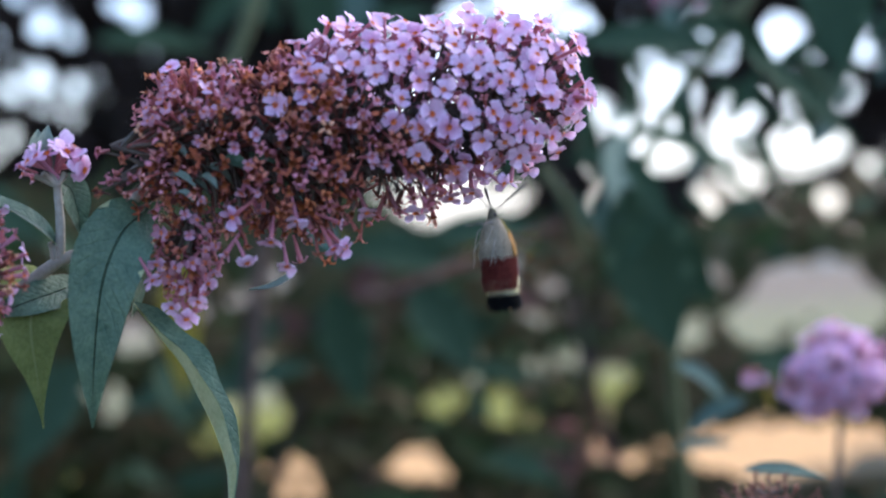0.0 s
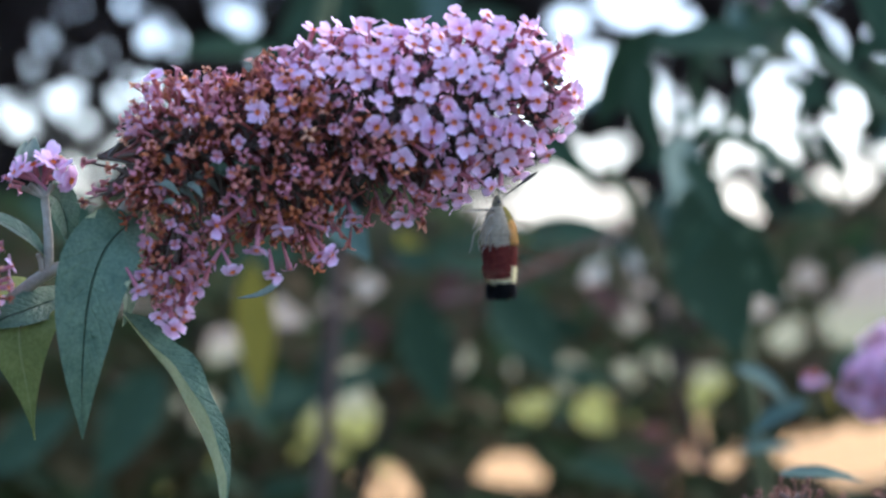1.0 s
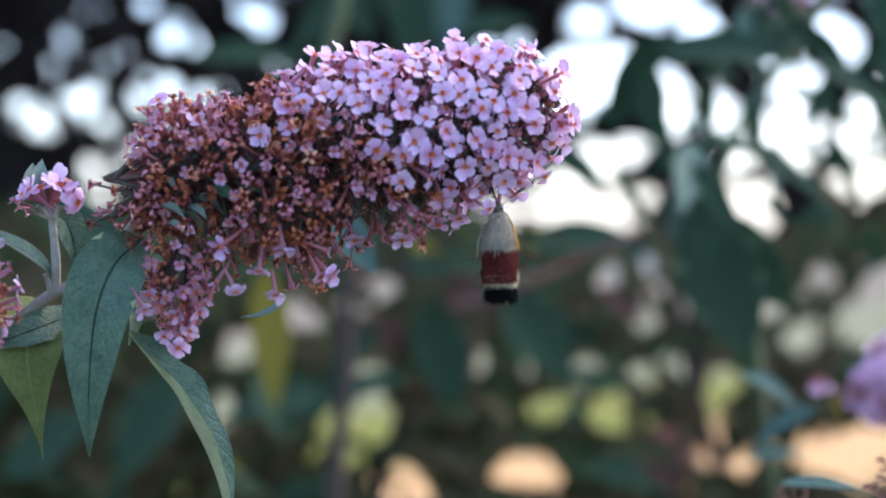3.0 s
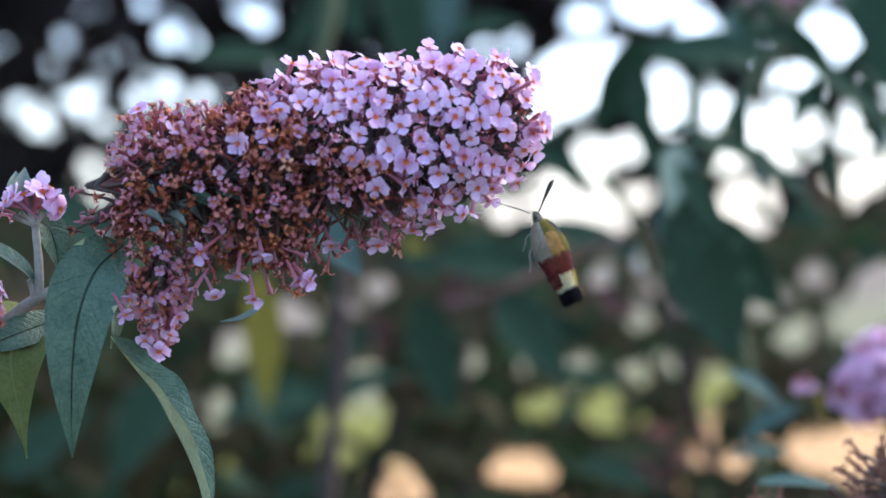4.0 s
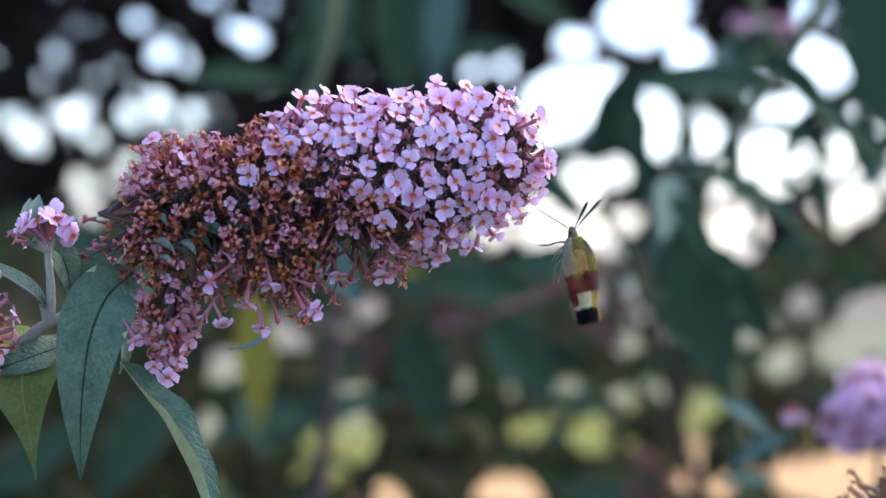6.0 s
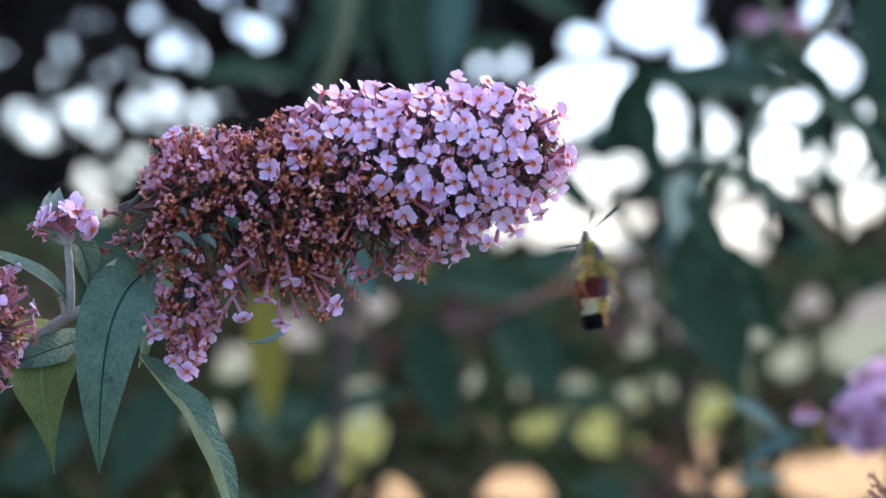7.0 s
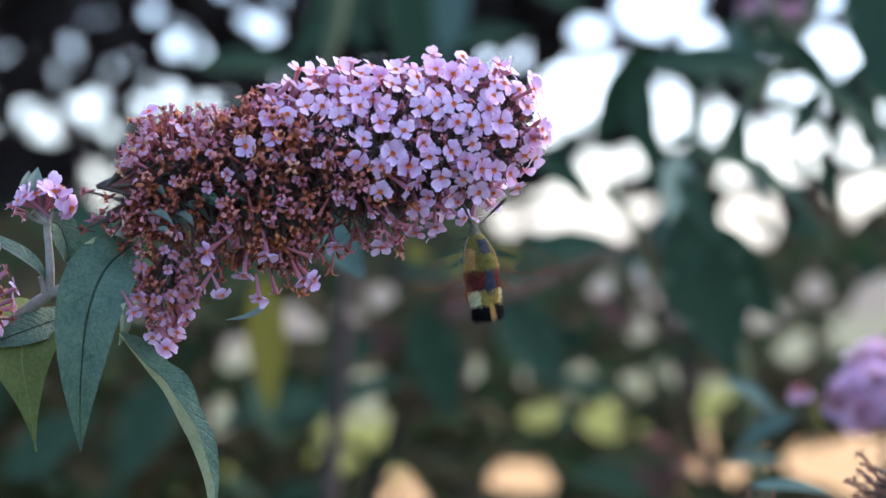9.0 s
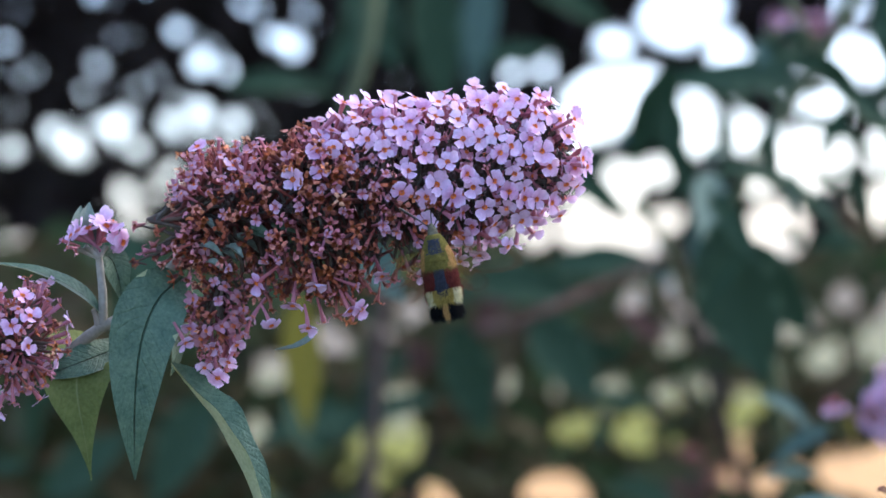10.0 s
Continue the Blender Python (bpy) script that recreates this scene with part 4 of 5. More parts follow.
def build_shrub():
    shrub = thing("shrub", "dense green shrub with long lance-shaped leaves and brown stems", "shrub")

    def put(base, tip, width, face=(0, -1, 0.35), top=BUSHTOP, sag=0.12, fold=0.18, label=""):
        a, b = Vector(base), Vector(tip)
        mid = a.lerp(b, 0.5) + Vector((0, 0, sag * (b - a).length))
        under("leaf", leaf_mesh("leaf", [a, mid, b], width, face, top, BUSHUNDER if top is BUSHTOP else top, fold, 10, 3, 0.05), shrub, label)

    # leaves of the branch on the sky side
    put((0.143, 1.55, 1.347), (0.134, 1.5, 1.295), 0.028, (0.25, -1, -0.15), PALETOP, 0.0, label="grey-green hanging leaf")
    put((0.139, 1.5, 1.314), (0.173, 1.52, 1.215), 0.052, (-0.1, -1, 0.3), sag=0.0)
    put((0.150, 1.6, 1.300), (0.214, 1.62, 1.242), 0.042, (-0.1, -1, 0.3), sag=0.05)
    put((0.125, 1.6, 1.416), (0.095, 1.62, 1.355), 0.026, (0.1, -1, 0.3), sag=0.0)
    put((0.121, 1.6, 1.396), (0.123, 1.6, 1.347), 0.020, (0.1, -1, 0.3), sag=0.0)
    put((0.126, 1.62, 1.406), (0.222, 1.6, 1.399), 0.026, (0, -0.8, 0.6), sag=0.06)
    put((0.238, 1.4, 1.458), (0.241, 1.38, 1.372), 0.042, (-0.2, -1, 0.2), sag=0.0)
    put((0.215, 1.55, 1.401), (0.288, 1.55, 1.342), 0.016, (0, -0.8, 0.6), sag=0.03)
    put((0.150, 1.55, 1.349), (0.229, 1.55, 1.304), 0.015, (0, -0.7, 0.7), sag=0.13)
    put((0.053, 1.6, 1.347), (0.096, 1.6, 1.315), 0.017, (0, -0.9, 0.5), sag=0.08)
    put((0.236, 1.6, 1.351), (0.247, 1.6, 1.315), 0.010, (0, -0.9, 0.3), sag=0.0)
    put((0.160, 1.65, 1.393), (0.164, 1.65, 1.352), 0.012, (0.4, -0.9, 0.3), sag=0.0)
    put((0.210, 1.65, 1.386), (0.266, 1.65, 1.352), 0.010, (0, -0.9, 0.3), sag=0.1)
    put((0.154, 1.4, 1.216), (0.188, 1.4, 1.190), 0.010, (0.2, -0.8, 0.6), PALETOP, 0.14, label="pale bluish leaf")
    put((0.194, 1.4, 1.197), (0.160, 1.4, 1.176), 0.011, (-0.2, -0.9, 0.4), PALETOP, 0.1, label="pale bluish leaf")
    put((0.156, 1.4, 1.170), (0.189, 1.4, 1.172), 0.008, (-0.2, -0.7, 0.7), PALETOP, 0.06, label="pale bluish leaf")
    put((0.1215, 1.0, 1.1965), (0.1545, 1.0, 1.1935), 0.006, (0.1, -0.7, 0.7), PALETOP, 0.06, label="pale bluish leaf")
    put((0.200, 1.38, 1.212), (0.205, 1.38, 1.190), 0.006, (0.4, -0.9, 0.2), YELLOW, 0.0, label="small yellow-green leaf blade")
    # small leaves and side shoots before the sky
    r = random.Random(53)
    for k in range(36):
        u, w = r.uniform(0.10, 0.23), r.uniform(0.006, 0.088)
        d = r.uniform(1.5, 1.75)
        a = Vector((u * d, d, 1.3 + w * d))
        b = a + Vector((r.uniform(-0.03, 0.03), r.uniform(-0.01, 0.01), r.uniform(-0.045, 0.01)))
        put(a, b, (b - a).length * r.uniform(0.2, 0.32), (r.uniform(-0.4, 0.4), -1, r.uniform(-0.1, 0.7)), PALETOP if k % 3 == 0 else BUSHTOP, r.uniform(0, 0.1))
    done = 0
    while done < 80:
        u, w, d = r.uniform(0.05, 0.25), r.uniform(0.0, 0.092), r.uniform(1.45, 1.9)
        a = Vector((u * d, d, 1.3 + w * d))
        b = a + Vector((r.uniform(-0.04, 0.04), r.uniform(-0.02, 0.02), r.uniform(-0.05, 0.015)))
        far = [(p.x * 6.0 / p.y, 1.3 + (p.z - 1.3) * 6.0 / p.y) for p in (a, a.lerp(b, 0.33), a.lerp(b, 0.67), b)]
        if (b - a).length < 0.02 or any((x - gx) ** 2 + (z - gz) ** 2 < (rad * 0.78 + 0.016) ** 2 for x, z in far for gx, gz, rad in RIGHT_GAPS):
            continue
        done += 1
        put(a, b, (b - a).length * r.uniform(0.24, 0.36), (r.uniform(-0.4, 0.4), -1, r.uniform(0.0, 0.8)), PALETOP if done % 3 == 0 else BUSHTOP, r.uniform(0, 0.1))
    # above and behind the flower head
    put((-0.235, 2.3, 1.453), (-0.126, 2.3, 1.445), 0.026, (0, -0.8, 0.6), sag=0.06)
    put((-0.116, 2.3, 1.559), (-0.074, 2.3, 1.466), 0.050, (0, -1, 0.3), sag=0.0)
    put((-0.043, 2.3, 1.559), (-0.033, 2.3, 1.430), 0.052, (0.2, -1, 0.2), sag=0.0)
    put((0.008, 2.3, 1.564), (-0.007, 2.3, 1.440), 0.036, (-0.2, -1, 0.2), PALETOP, 0.0)
    put((-0.074, 2.3, 1.549), (-0.147, 2.3, 1.451), 0.034, (0, -1, 0.2), sag=0.0)
    put((0.039, 2.3, 1.554), (0.127, 2.3, 1.497), 0.030, (0, -1, 0.5), sag=0.04)
    put((-0.012, 2.3, 1.471), (0.076, 2.3, 1.482), 0.022, (0, -1, 0.5), sag=0.05)
    # below it
    put((-0.053, 1.05, 1.303), (-0.034, 1.05, 1.277), 0.016, (0, -1, 0.4), PALETOP, 0.0, label="grey-green leaf close behind the head")
    put((-0.141, 1.9, 1.268), (-0.134, 1.9, 1.160), 0.030, (0.1, -1, 0.0), YELLOW, 0.0, label="yellowed hanging leaf")
    put((-0.035, 2.1, 1.291), (-0.009, 2.1, 1.258), 0.016, (0.3, -1, 0.0), YELLOW, 0.0, label="yellowed leaf tip")
    put((-0.023, 2.1, 1.239), (0.003, 2.1, 1.140), 0.046, (0, -1, 0.3), sag=0.0)
    put((0.041, 2.1, 1.244), (0.097, 2.1, 1.168), 0.050, (0, -1, 0.4), sag=0.04)
    put((-0.011, 2.1, 1.272), (0.097, 2.1, 1.253), 0.040, (0, -1, 0.5), sag=0.06)
    put((0.055, 2.1, 1.282), (0.154, 2.1, 1.286), 0.030, (0, -1, 0.5), sag=0.06)
    put((-0.106, 2.1, 1.161), (-0.196, 2.1, 1.135), 0.032, (0, -0.8, 0.6), sag=0.08)
    put((-0.065, 2.2, 1.221), (-0.058, 2.2, 1.182), 0.036, (0.2, -1, 0.1), BROWNLEAF, 0.0, label="brown dead hanging leaf")
    put((0.026, 2.25, 1.263), (-0.010, 2.25, 1.217), 0.026, (-0.1, -1, 0.2), BROWNLEAF, 0.03, label="brown dead leaf")
    put((0.127, 2.25, 1.242), (0.168, 2.25, 1.212), 0.022, (0.1, -1, 0.3), BROWNLEAF, 0.03, label="brown dead leaf")
    put((0.008, 2.2, 1.202), (-0.007, 2.2, 1.150), 0.022, (0.3, -1, 0.1), BROWNLEAF, 0.0, label="brown dead hanging leaf")
    put((-0.106, 2.1, 1.153), (-0.033, 2.1, 1.177), 0.020, (0, -0.9, 0.5), sag=0.06)
    put((0.078, 2.1, 1.175), (0.154, 2.1, 1.161), 0.017, (0, -0.9, 0.5), sag=0.05)
    put((0.102, 2.1, 1.130), (0.095, 2.1, 1.161), 0.014, (0.2, -0.9, 0.3), sag=0.0)
    put((-0.229, 2.1, 1.178), (-0.281, 2.1, 1.083), 0.048, (0, -1, 0.3), sag=0.05)
    put((-0.342, 2.1, 1.319), (-0.257, 2.1, 1.272), 0.040, (0, -1, 0.4), sag=0.05)
    put((-0.370, 2.1, 1.093), (-0.295, 2.1, 1.149), 0.040, (0, -1, 0.4), sag=0.05)

    # more leaves at all angles in the lower part
    r = random.Random(31)
    done = 0
    while done < 75:
        x, y, z = r.uniform(-0.48, 0.55), r.uniform(2.0, 2.5), r.uniform(0.98, 1.30)
        ln = r.uniform(0.04, 0.085)
        way = Vector((r.uniform(-1, 1), r.uniform(-0.3, 0.3), r.uniform(-1, 0.3))).normalized()
        a = Vector((x, y, z))
        b = a + way * ln
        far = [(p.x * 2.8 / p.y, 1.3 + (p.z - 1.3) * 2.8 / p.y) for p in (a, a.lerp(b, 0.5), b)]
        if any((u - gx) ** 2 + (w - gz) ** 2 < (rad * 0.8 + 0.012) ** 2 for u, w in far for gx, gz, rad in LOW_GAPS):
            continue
        done += 1
        face = Vector((r.uniform(-0.5, 0.5), -1, r.uniform(-0.2, 0.9)))
        put(a, b, ln * r.uniform(0.26, 0.4), face, BUSHTOP, r.uniform(0.0, 0.12))
    # woody stems that rise from the ground, and green twigs
    for x, d, lean in (((-0.108, 2, 1.125)[0], 2.0, 0.03), ((-0.099, 2.4, 1.187)[0], 2.4, 0.09), ((0.042, 2.45, 1.179)[0], 2.45, -0.10),
                       ((0.206, 2.5, 1.098)[0], 2.5, 0.05), ((-0.278, 2.55, 1.094)[0], 2.55, 0.06), ((0.290, 2.5, 1.098)[0], 2.5, -0.09)):
        run = [(x - lean * 4, d + 0.15, -0.02), (x - lean * 1.5, d, 0.65), (x + lean * 0.3, d, 1.05), (x + lean, d, 1.30)]
        under("stem", stem_mesh("stem", [(run, 0.011, 0.005)], BARK, 8, 6, 0.0012), shrub, "brown woody stem")
    for run, r0, r1 in (
            ([(0.247, 1.6, 1.473), (0.218, 1.6, 1.419), (0.186, 1.6, 1.376), (0.168, 1.6, 1.340), (0.151, 1.65, 1.293)], 0.0045, 0.0035),
            ([(-0.079, 1.9, 1.506), (-0.087, 1.9, 1.450), (-0.104, 1.9, 1.403)], 0.006, 0.005),
            ([(0.099, 1.6, 1.329), (0.117, 1.6, 1.304), (0.132, 1.65, 1.271)], 0.003, 0.003),
            ([(0.193, 1.6, 1.470), (0.207, 1.6, 1.437), (0.222, 1.6, 1.419)], 0.003, 0.003),
            ([(0.154, 1.65, 1.289), (0.190, 1.7, 1.232), (0.210, 1.75, 1.159), (0.30, 2.1, 0.7), (0.32, 2.3, -0.02)], 0.003, 0.007)):
        under("twig", stem_mesh("twig", [(run, r0, r1)], GREENWOOD, 7), shrub, "green young twig")
    for run, r0, r1 in (
            ([(0.000, 2.1, 1.232), (0.029, 1.9, 1.245), (0.093, 1.9, 1.272), (0.144, 1.9, 1.294)], 0.0042, 0.0026),
            ([(0.012, 2.3, 1.14), (0.020, 2.3, 1.19), (0.045, 2.25, 1.235)], 0.004, 0.003)):
        under("twig", stem_mesh("twig", [(run, r0, r1)], REDBARK, 7, 6, 0.0008), shrub, "reddish-brown bare twig")
    return shrub


shrub = build_shrub()


def simple_leaf(v, f, p, way, face, length, width):
    """Adds a small plain leaf of four bent quads to a joined mesh."""
    way = way.normalized()
    side = way.cross(face).normalized()
    nor = side.cross(way)
    k = len(v)
    for s, w, drop in ((0.0, 0.06, 0.0), (0.3, 0.9, 0.02), (0.6, 0.85, 0.0), (1.0, 0.04, -0.10)):
        c = p + way * (s * length) + nor * (drop * length)
        v.extend((c - side * (w * width / 2) + nor * (0.12 * width * w), c + nor * (-0.05 * width), c + side * (w * width / 2) + nor * (0.12 * width * w)))
    for i in range(3):
        for j in range(2):
            q = k + i * 3 + j
            f.append((q, q + 1, q + 4, q + 3))


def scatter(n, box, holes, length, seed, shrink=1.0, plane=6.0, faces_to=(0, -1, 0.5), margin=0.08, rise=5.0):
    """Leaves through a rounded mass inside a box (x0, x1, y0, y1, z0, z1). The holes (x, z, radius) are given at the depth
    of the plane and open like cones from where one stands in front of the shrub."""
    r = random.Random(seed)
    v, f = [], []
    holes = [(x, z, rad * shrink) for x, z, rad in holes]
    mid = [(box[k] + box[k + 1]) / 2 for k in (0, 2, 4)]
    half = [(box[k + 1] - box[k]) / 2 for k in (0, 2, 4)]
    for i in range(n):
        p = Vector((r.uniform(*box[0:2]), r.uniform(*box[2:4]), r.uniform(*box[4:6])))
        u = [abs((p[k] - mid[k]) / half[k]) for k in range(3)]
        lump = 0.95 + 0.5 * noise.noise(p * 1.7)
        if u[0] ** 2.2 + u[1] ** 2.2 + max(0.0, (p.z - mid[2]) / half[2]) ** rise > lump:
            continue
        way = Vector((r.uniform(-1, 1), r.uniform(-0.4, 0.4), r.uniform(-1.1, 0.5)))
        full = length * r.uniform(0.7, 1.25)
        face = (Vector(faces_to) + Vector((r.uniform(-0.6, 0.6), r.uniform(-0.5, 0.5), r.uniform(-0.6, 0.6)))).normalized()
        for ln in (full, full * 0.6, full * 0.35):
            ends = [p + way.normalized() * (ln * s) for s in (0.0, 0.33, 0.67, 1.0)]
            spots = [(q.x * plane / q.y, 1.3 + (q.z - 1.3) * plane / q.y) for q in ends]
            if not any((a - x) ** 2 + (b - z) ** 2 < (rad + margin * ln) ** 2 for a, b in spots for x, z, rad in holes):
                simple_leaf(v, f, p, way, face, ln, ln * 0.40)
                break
    return v, f


def build_backs():
    # loose inner foliage of the shrub
    inner = speckled("inner_leaf", (0.017, 0.040, 0.013), (0.050, 0.090, 0.028), 25.0, 0.75, 0.0, 0.001, 0.12, (0.11, 0.055, 0.032), True)
    inner.node_tree.nodes["Principled BSDF"].inputs["Specular IOR Level"].default_value = 0.1
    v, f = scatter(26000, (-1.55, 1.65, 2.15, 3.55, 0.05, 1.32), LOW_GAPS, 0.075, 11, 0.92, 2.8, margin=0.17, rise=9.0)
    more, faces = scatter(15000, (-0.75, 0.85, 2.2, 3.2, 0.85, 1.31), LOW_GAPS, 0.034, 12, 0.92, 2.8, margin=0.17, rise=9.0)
    f += [tuple(k + len(v) for k in face) for face in faces]
    v += more
    under("inner_foliage", finish("inner_foliage", v, f, [inner], smooth=False), shrub, "dark inner foliage with gaps")["kind"] = "stuff"
    # a dark tree some way off behind it
    tree = thing("tree", "dark tree whose crown lets the bright sky through in spots", "tree")
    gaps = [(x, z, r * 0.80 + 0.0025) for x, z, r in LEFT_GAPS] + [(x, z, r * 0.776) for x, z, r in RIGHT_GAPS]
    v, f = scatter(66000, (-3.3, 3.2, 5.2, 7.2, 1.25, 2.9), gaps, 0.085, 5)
    under("crown", finish("crown", v, f, [CROWN], smooth=False), tree, "small-leaved crown with leaves darkened for shade")["kind"] = "stuff"
    runs = [([(-1.9, 6.3, -0.05), (-1.88, 6.3, 0.8), (-1.9, 6.2, 1.6), (-1.8, 6.1, 2.4), (-1.85, 6.0, 2.8)], 0.09, 0.02)]
    for x, z, dx, dz in ((-1.9, 1.3, 1.4, 0.28), (-1.9, 1.5, -0.6, 0.6), (-1.9, 1.85, 1.5, 0.2), (-1.85, 2.2, -0.5, 0.3), (-1.9, 1.25, 3.4, 0.25), (-1.8, 2.1, 2.9, 0.35)):
        runs.append(([(x, 6.2, z), (x + dx * 0.5, 6.1, z + dz * 0.35), (x + dx, 6.0, z + dz)], 0.018, 0.004))
    under("trunk", stem_mesh("trunk", runs, BARK, 9, 6, 0.003), tree, "dark brown trunk and limbs")


build_backs()


# ---- the moth ----
def fur(name, dark, light):
    m = speckled(name, dark, light, 900.0, 0.95, 0.5, 0.0003)
    m.node_tree.nodes["Principled BSDF"].inputs["Specular IOR Level"].default_value = 0.12
    return m


THORAX = fur("olive_fur", (0.075, 0.064, 0.014), (0.21, 0.17, 0.038))
TAN = fur("tan_fur", (0.30, 0.15, 0.040), (0.50, 0.28, 0.095))
GOLD = fur("golden_fur", (0.20, 0.14, 0.03), (0.40, 0.29, 0.07))
BELLY = fur("pale_fur", (0.21, 0.175, 0.115), (0.41, 0.35, 0.25))
MAROON = fur("maroon_fur", (0.055, 0.010, 0.009), (0.15, 0.032, 0.022))
CREAM = fur("cream_fur", (0.46, 0.40, 0.18), (0.72, 0.66, 0.40))
SOOT = fur("black_fur", (0.002, 0.002, 0.002), (0.006, 0.006, 0.006))
SLATE = fur("slate_blue_fur", (0.018, 0.020, 0.026), (0.058, 0.064, 0.084))
HEADFUR = fur("grey_fur", (0.07, 0.062, 0.040), (0.20, 0.175, 0.115))
HORN = speckled("dark_horn", (0.010, 0.009, 0.008), (0.035, 0.03, 0.026), 700.0, 0.4, 0.2, 0.0001)
LEGS = speckled("pale_leg", (0.13, 0.115, 0.085), (0.26, 0.235, 0.18), 700.0, 0.7, 0.2, 0.0001)
EYE = speckled("dark_eye", (0.012, 0.012, 0.014), (0.03, 0.03, 0.035), 900.0, 0.15, 0.0)


def wing_material(name, color, clear):
    m = speckled(name, tuple(c * 0.7 for c in color), color, 400.0, 0.8, 0.2, 0.0001)
    m.node_tree.nodes["Principled BSDF"].inputs["Specular IOR Level"].default_value = 0.1
    t = m.node_tree
    tr, mx = t.nodes.new("ShaderNodeBsdfTransparent"), t.nodes.new("ShaderNodeMixShader")
    mx.inputs[0].default_value = clear
    t.links.new(t.nodes["Principled BSDF"].outputs[0], mx.inputs[1])
    t.links.new(tr.outputs[0], mx.inputs[2])
    t.links.new(mx.outputs[0], t.nodes["Material Output"].inputs["Surface"])
    return m


GLASSY = wing_material("clear_wing", (0.40, 0.22, 0.12), 0.95)
RUST = wing_material("rust_wing_border", (0.36, 0.08, 0.03), 0.83)
ROOT = wing_material("rust_wing_root", (0.34, 0.25, 0.045), 0.72)

RUSTROOT = wing_material("red_brown_wing_root", (0.27, 0.085, 0.03), 0.66)

# Body: height along it, half width, half depth, in millimetres; head up, back to -y.
BODY = [(-13.4, 3.3, 2.0), (-12.0, 4.8, 2.8), (-10.6, 4.6, 2.7), (-9.3, 4.3, 2.7), (-7.4, 5.0, 3.2), (-5.0, 5.2, 3.7), (-2.8, 5.3, 4.2), (0.0, 5.2, 4.7),
        (3.0, 4.8, 4.9), (5.0, 4.4, 4.7), (7.5, 3.8, 4.0), (9.5, 2.9, 3.1), (11.2, 1.9, 2.0)]


def girth(z):
    for (z0, a0, b0), (z1, a1, b1) in zip(BODY, BODY[1:]):
        if z <= z1:
            u = max(0.0, (z - z0) / (z1 - z0))
            return a0 + (a1 - a0) * u, b0 + (b1 - b0) * u
    return BODY[-1][1:]


def furry(name, z0, z1, parent, base, hair, second=None, split=None, grow=0.0, only=False, length=0.9, label=""):
    """A ring of the body from z0 to z1 with short hairs that lie back towards the tail.
    second, split: another fur where split(angle, height) holds; angle 0 is the belly."""
    v, f, ids = [], [], []
    rows, cols = 10, 40
    for i in range(rows + 1):
        z = z0 + (z1 - z0) * i / rows
        a, b = girth(z)
        for k in range(cols):
            w = 2 * math.pi * k / cols
            v.append(Vector((math.sin(w) * (a + grow), math.cos(w) * (b + grow), z)))
    for i in range(rows):
        for k in range(cols):
            q = i * cols
            w = 2 * math.pi * (k + 0.5) / cols
            hit = 1 if second and split(w, z0 + (z1 - z0) * (i + 0.5) / rows) else 0
            if hit or not only:
                f.append((q + k, q + (k + 1) % cols, q + cols + (k + 1) % cols, q + cols + k))
                ids.append(hit)
    for row in () if only else (0, rows):
        ring = tuple(row * cols + k for k in range(cols))
        f.append(ring if row else ring[::-1])
        ids.append(0)
    for i in range(hair):
        w, z = rng.uniform(0, 6.283), rng.uniform(z0, z1)
        a, b = girth(z)
        if only and not split(w, z):
            continue
        p = Vector((math.sin(w) * (a + grow), math.cos(w) * (b + grow), z))
        out = Vector((math.sin(w) * b, math.cos(w) * a, 0)).normalized()
        tip = p + out * rng.uniform(0.15, 0.75) * length + Vector((rng.uniform(-0.35, 0.35), rng.uniform(-0.35, 0.35), -rng.uniform(0.5, 1.4) * length))
        side = Vector((math.cos(w), -math.sin(w), 0)) * rng.uniform(0.06, 0.11)
        k = len(v)
        v += [p - side, p + side, tip]
        f.append((k, k + 1, k + 2))
        ids.append(1 if second and split(w, z) else 0)
    return under(name, finish(name, [p * MM for p in v], f, [base] + ([second] if second else []), ids), parent, label)


def wing_outline(fore):
    if fore:
        return [(0, 0), (6, 1.2), (13, 1.6), (19, 0.8), (22.5, -1.6), (21.5, -4.0), (17, -5.8), (10, -6.6), (4, -5.0), (0, -2.6)]
    return [(0, -1.5), (5, -2.0), (10, -4.4), (11.5, -7.2), (9.0, -9.2), (5, -9.0), (1.5, -7.0), (0, -4.5)]


def wing_mesh(fore, mirror):
    """A clear wing with a rust-brown border and veins."""
    ring = spline([(x, 0, z) for x, z in wing_outline(fore)], 36)
    mid = sum(ring, Vector()) / len(ring)
    v, f, ids = [], [], []
    n = len(ring)
    for q in ring:
        v += [q, q.lerp(mid, 0.16 if q.x < 12 else 0.26), q.lerp(mid, 0.6) + Vector((0, 0.25, 0))]
    v.append(mid + Vector((0, 0.3, 0)))
    for i in range(n - 1):
        a, b = i * 3, i * 3 + 3
        f += [(a, b, b + 1, a + 1), (a + 1, b + 1, b + 2, a + 2), (a + 2, b + 2, len(v) - 1)]
        ids += [2 if ring[i].x < 8.5 else 1, 2 if ring[i].x < 7.5 else 0, 2 if ring[i].x < 4 else 0]
    if mirror:
        v = [Vector((-p.x, p.y, p.z)) for p in v]
        f = [q[::-1] for q in f]
    return finish("wing", [p * MM for p in v], f, [GLASSY, RUST, ROOT if fore else RUSTROOT], ids)


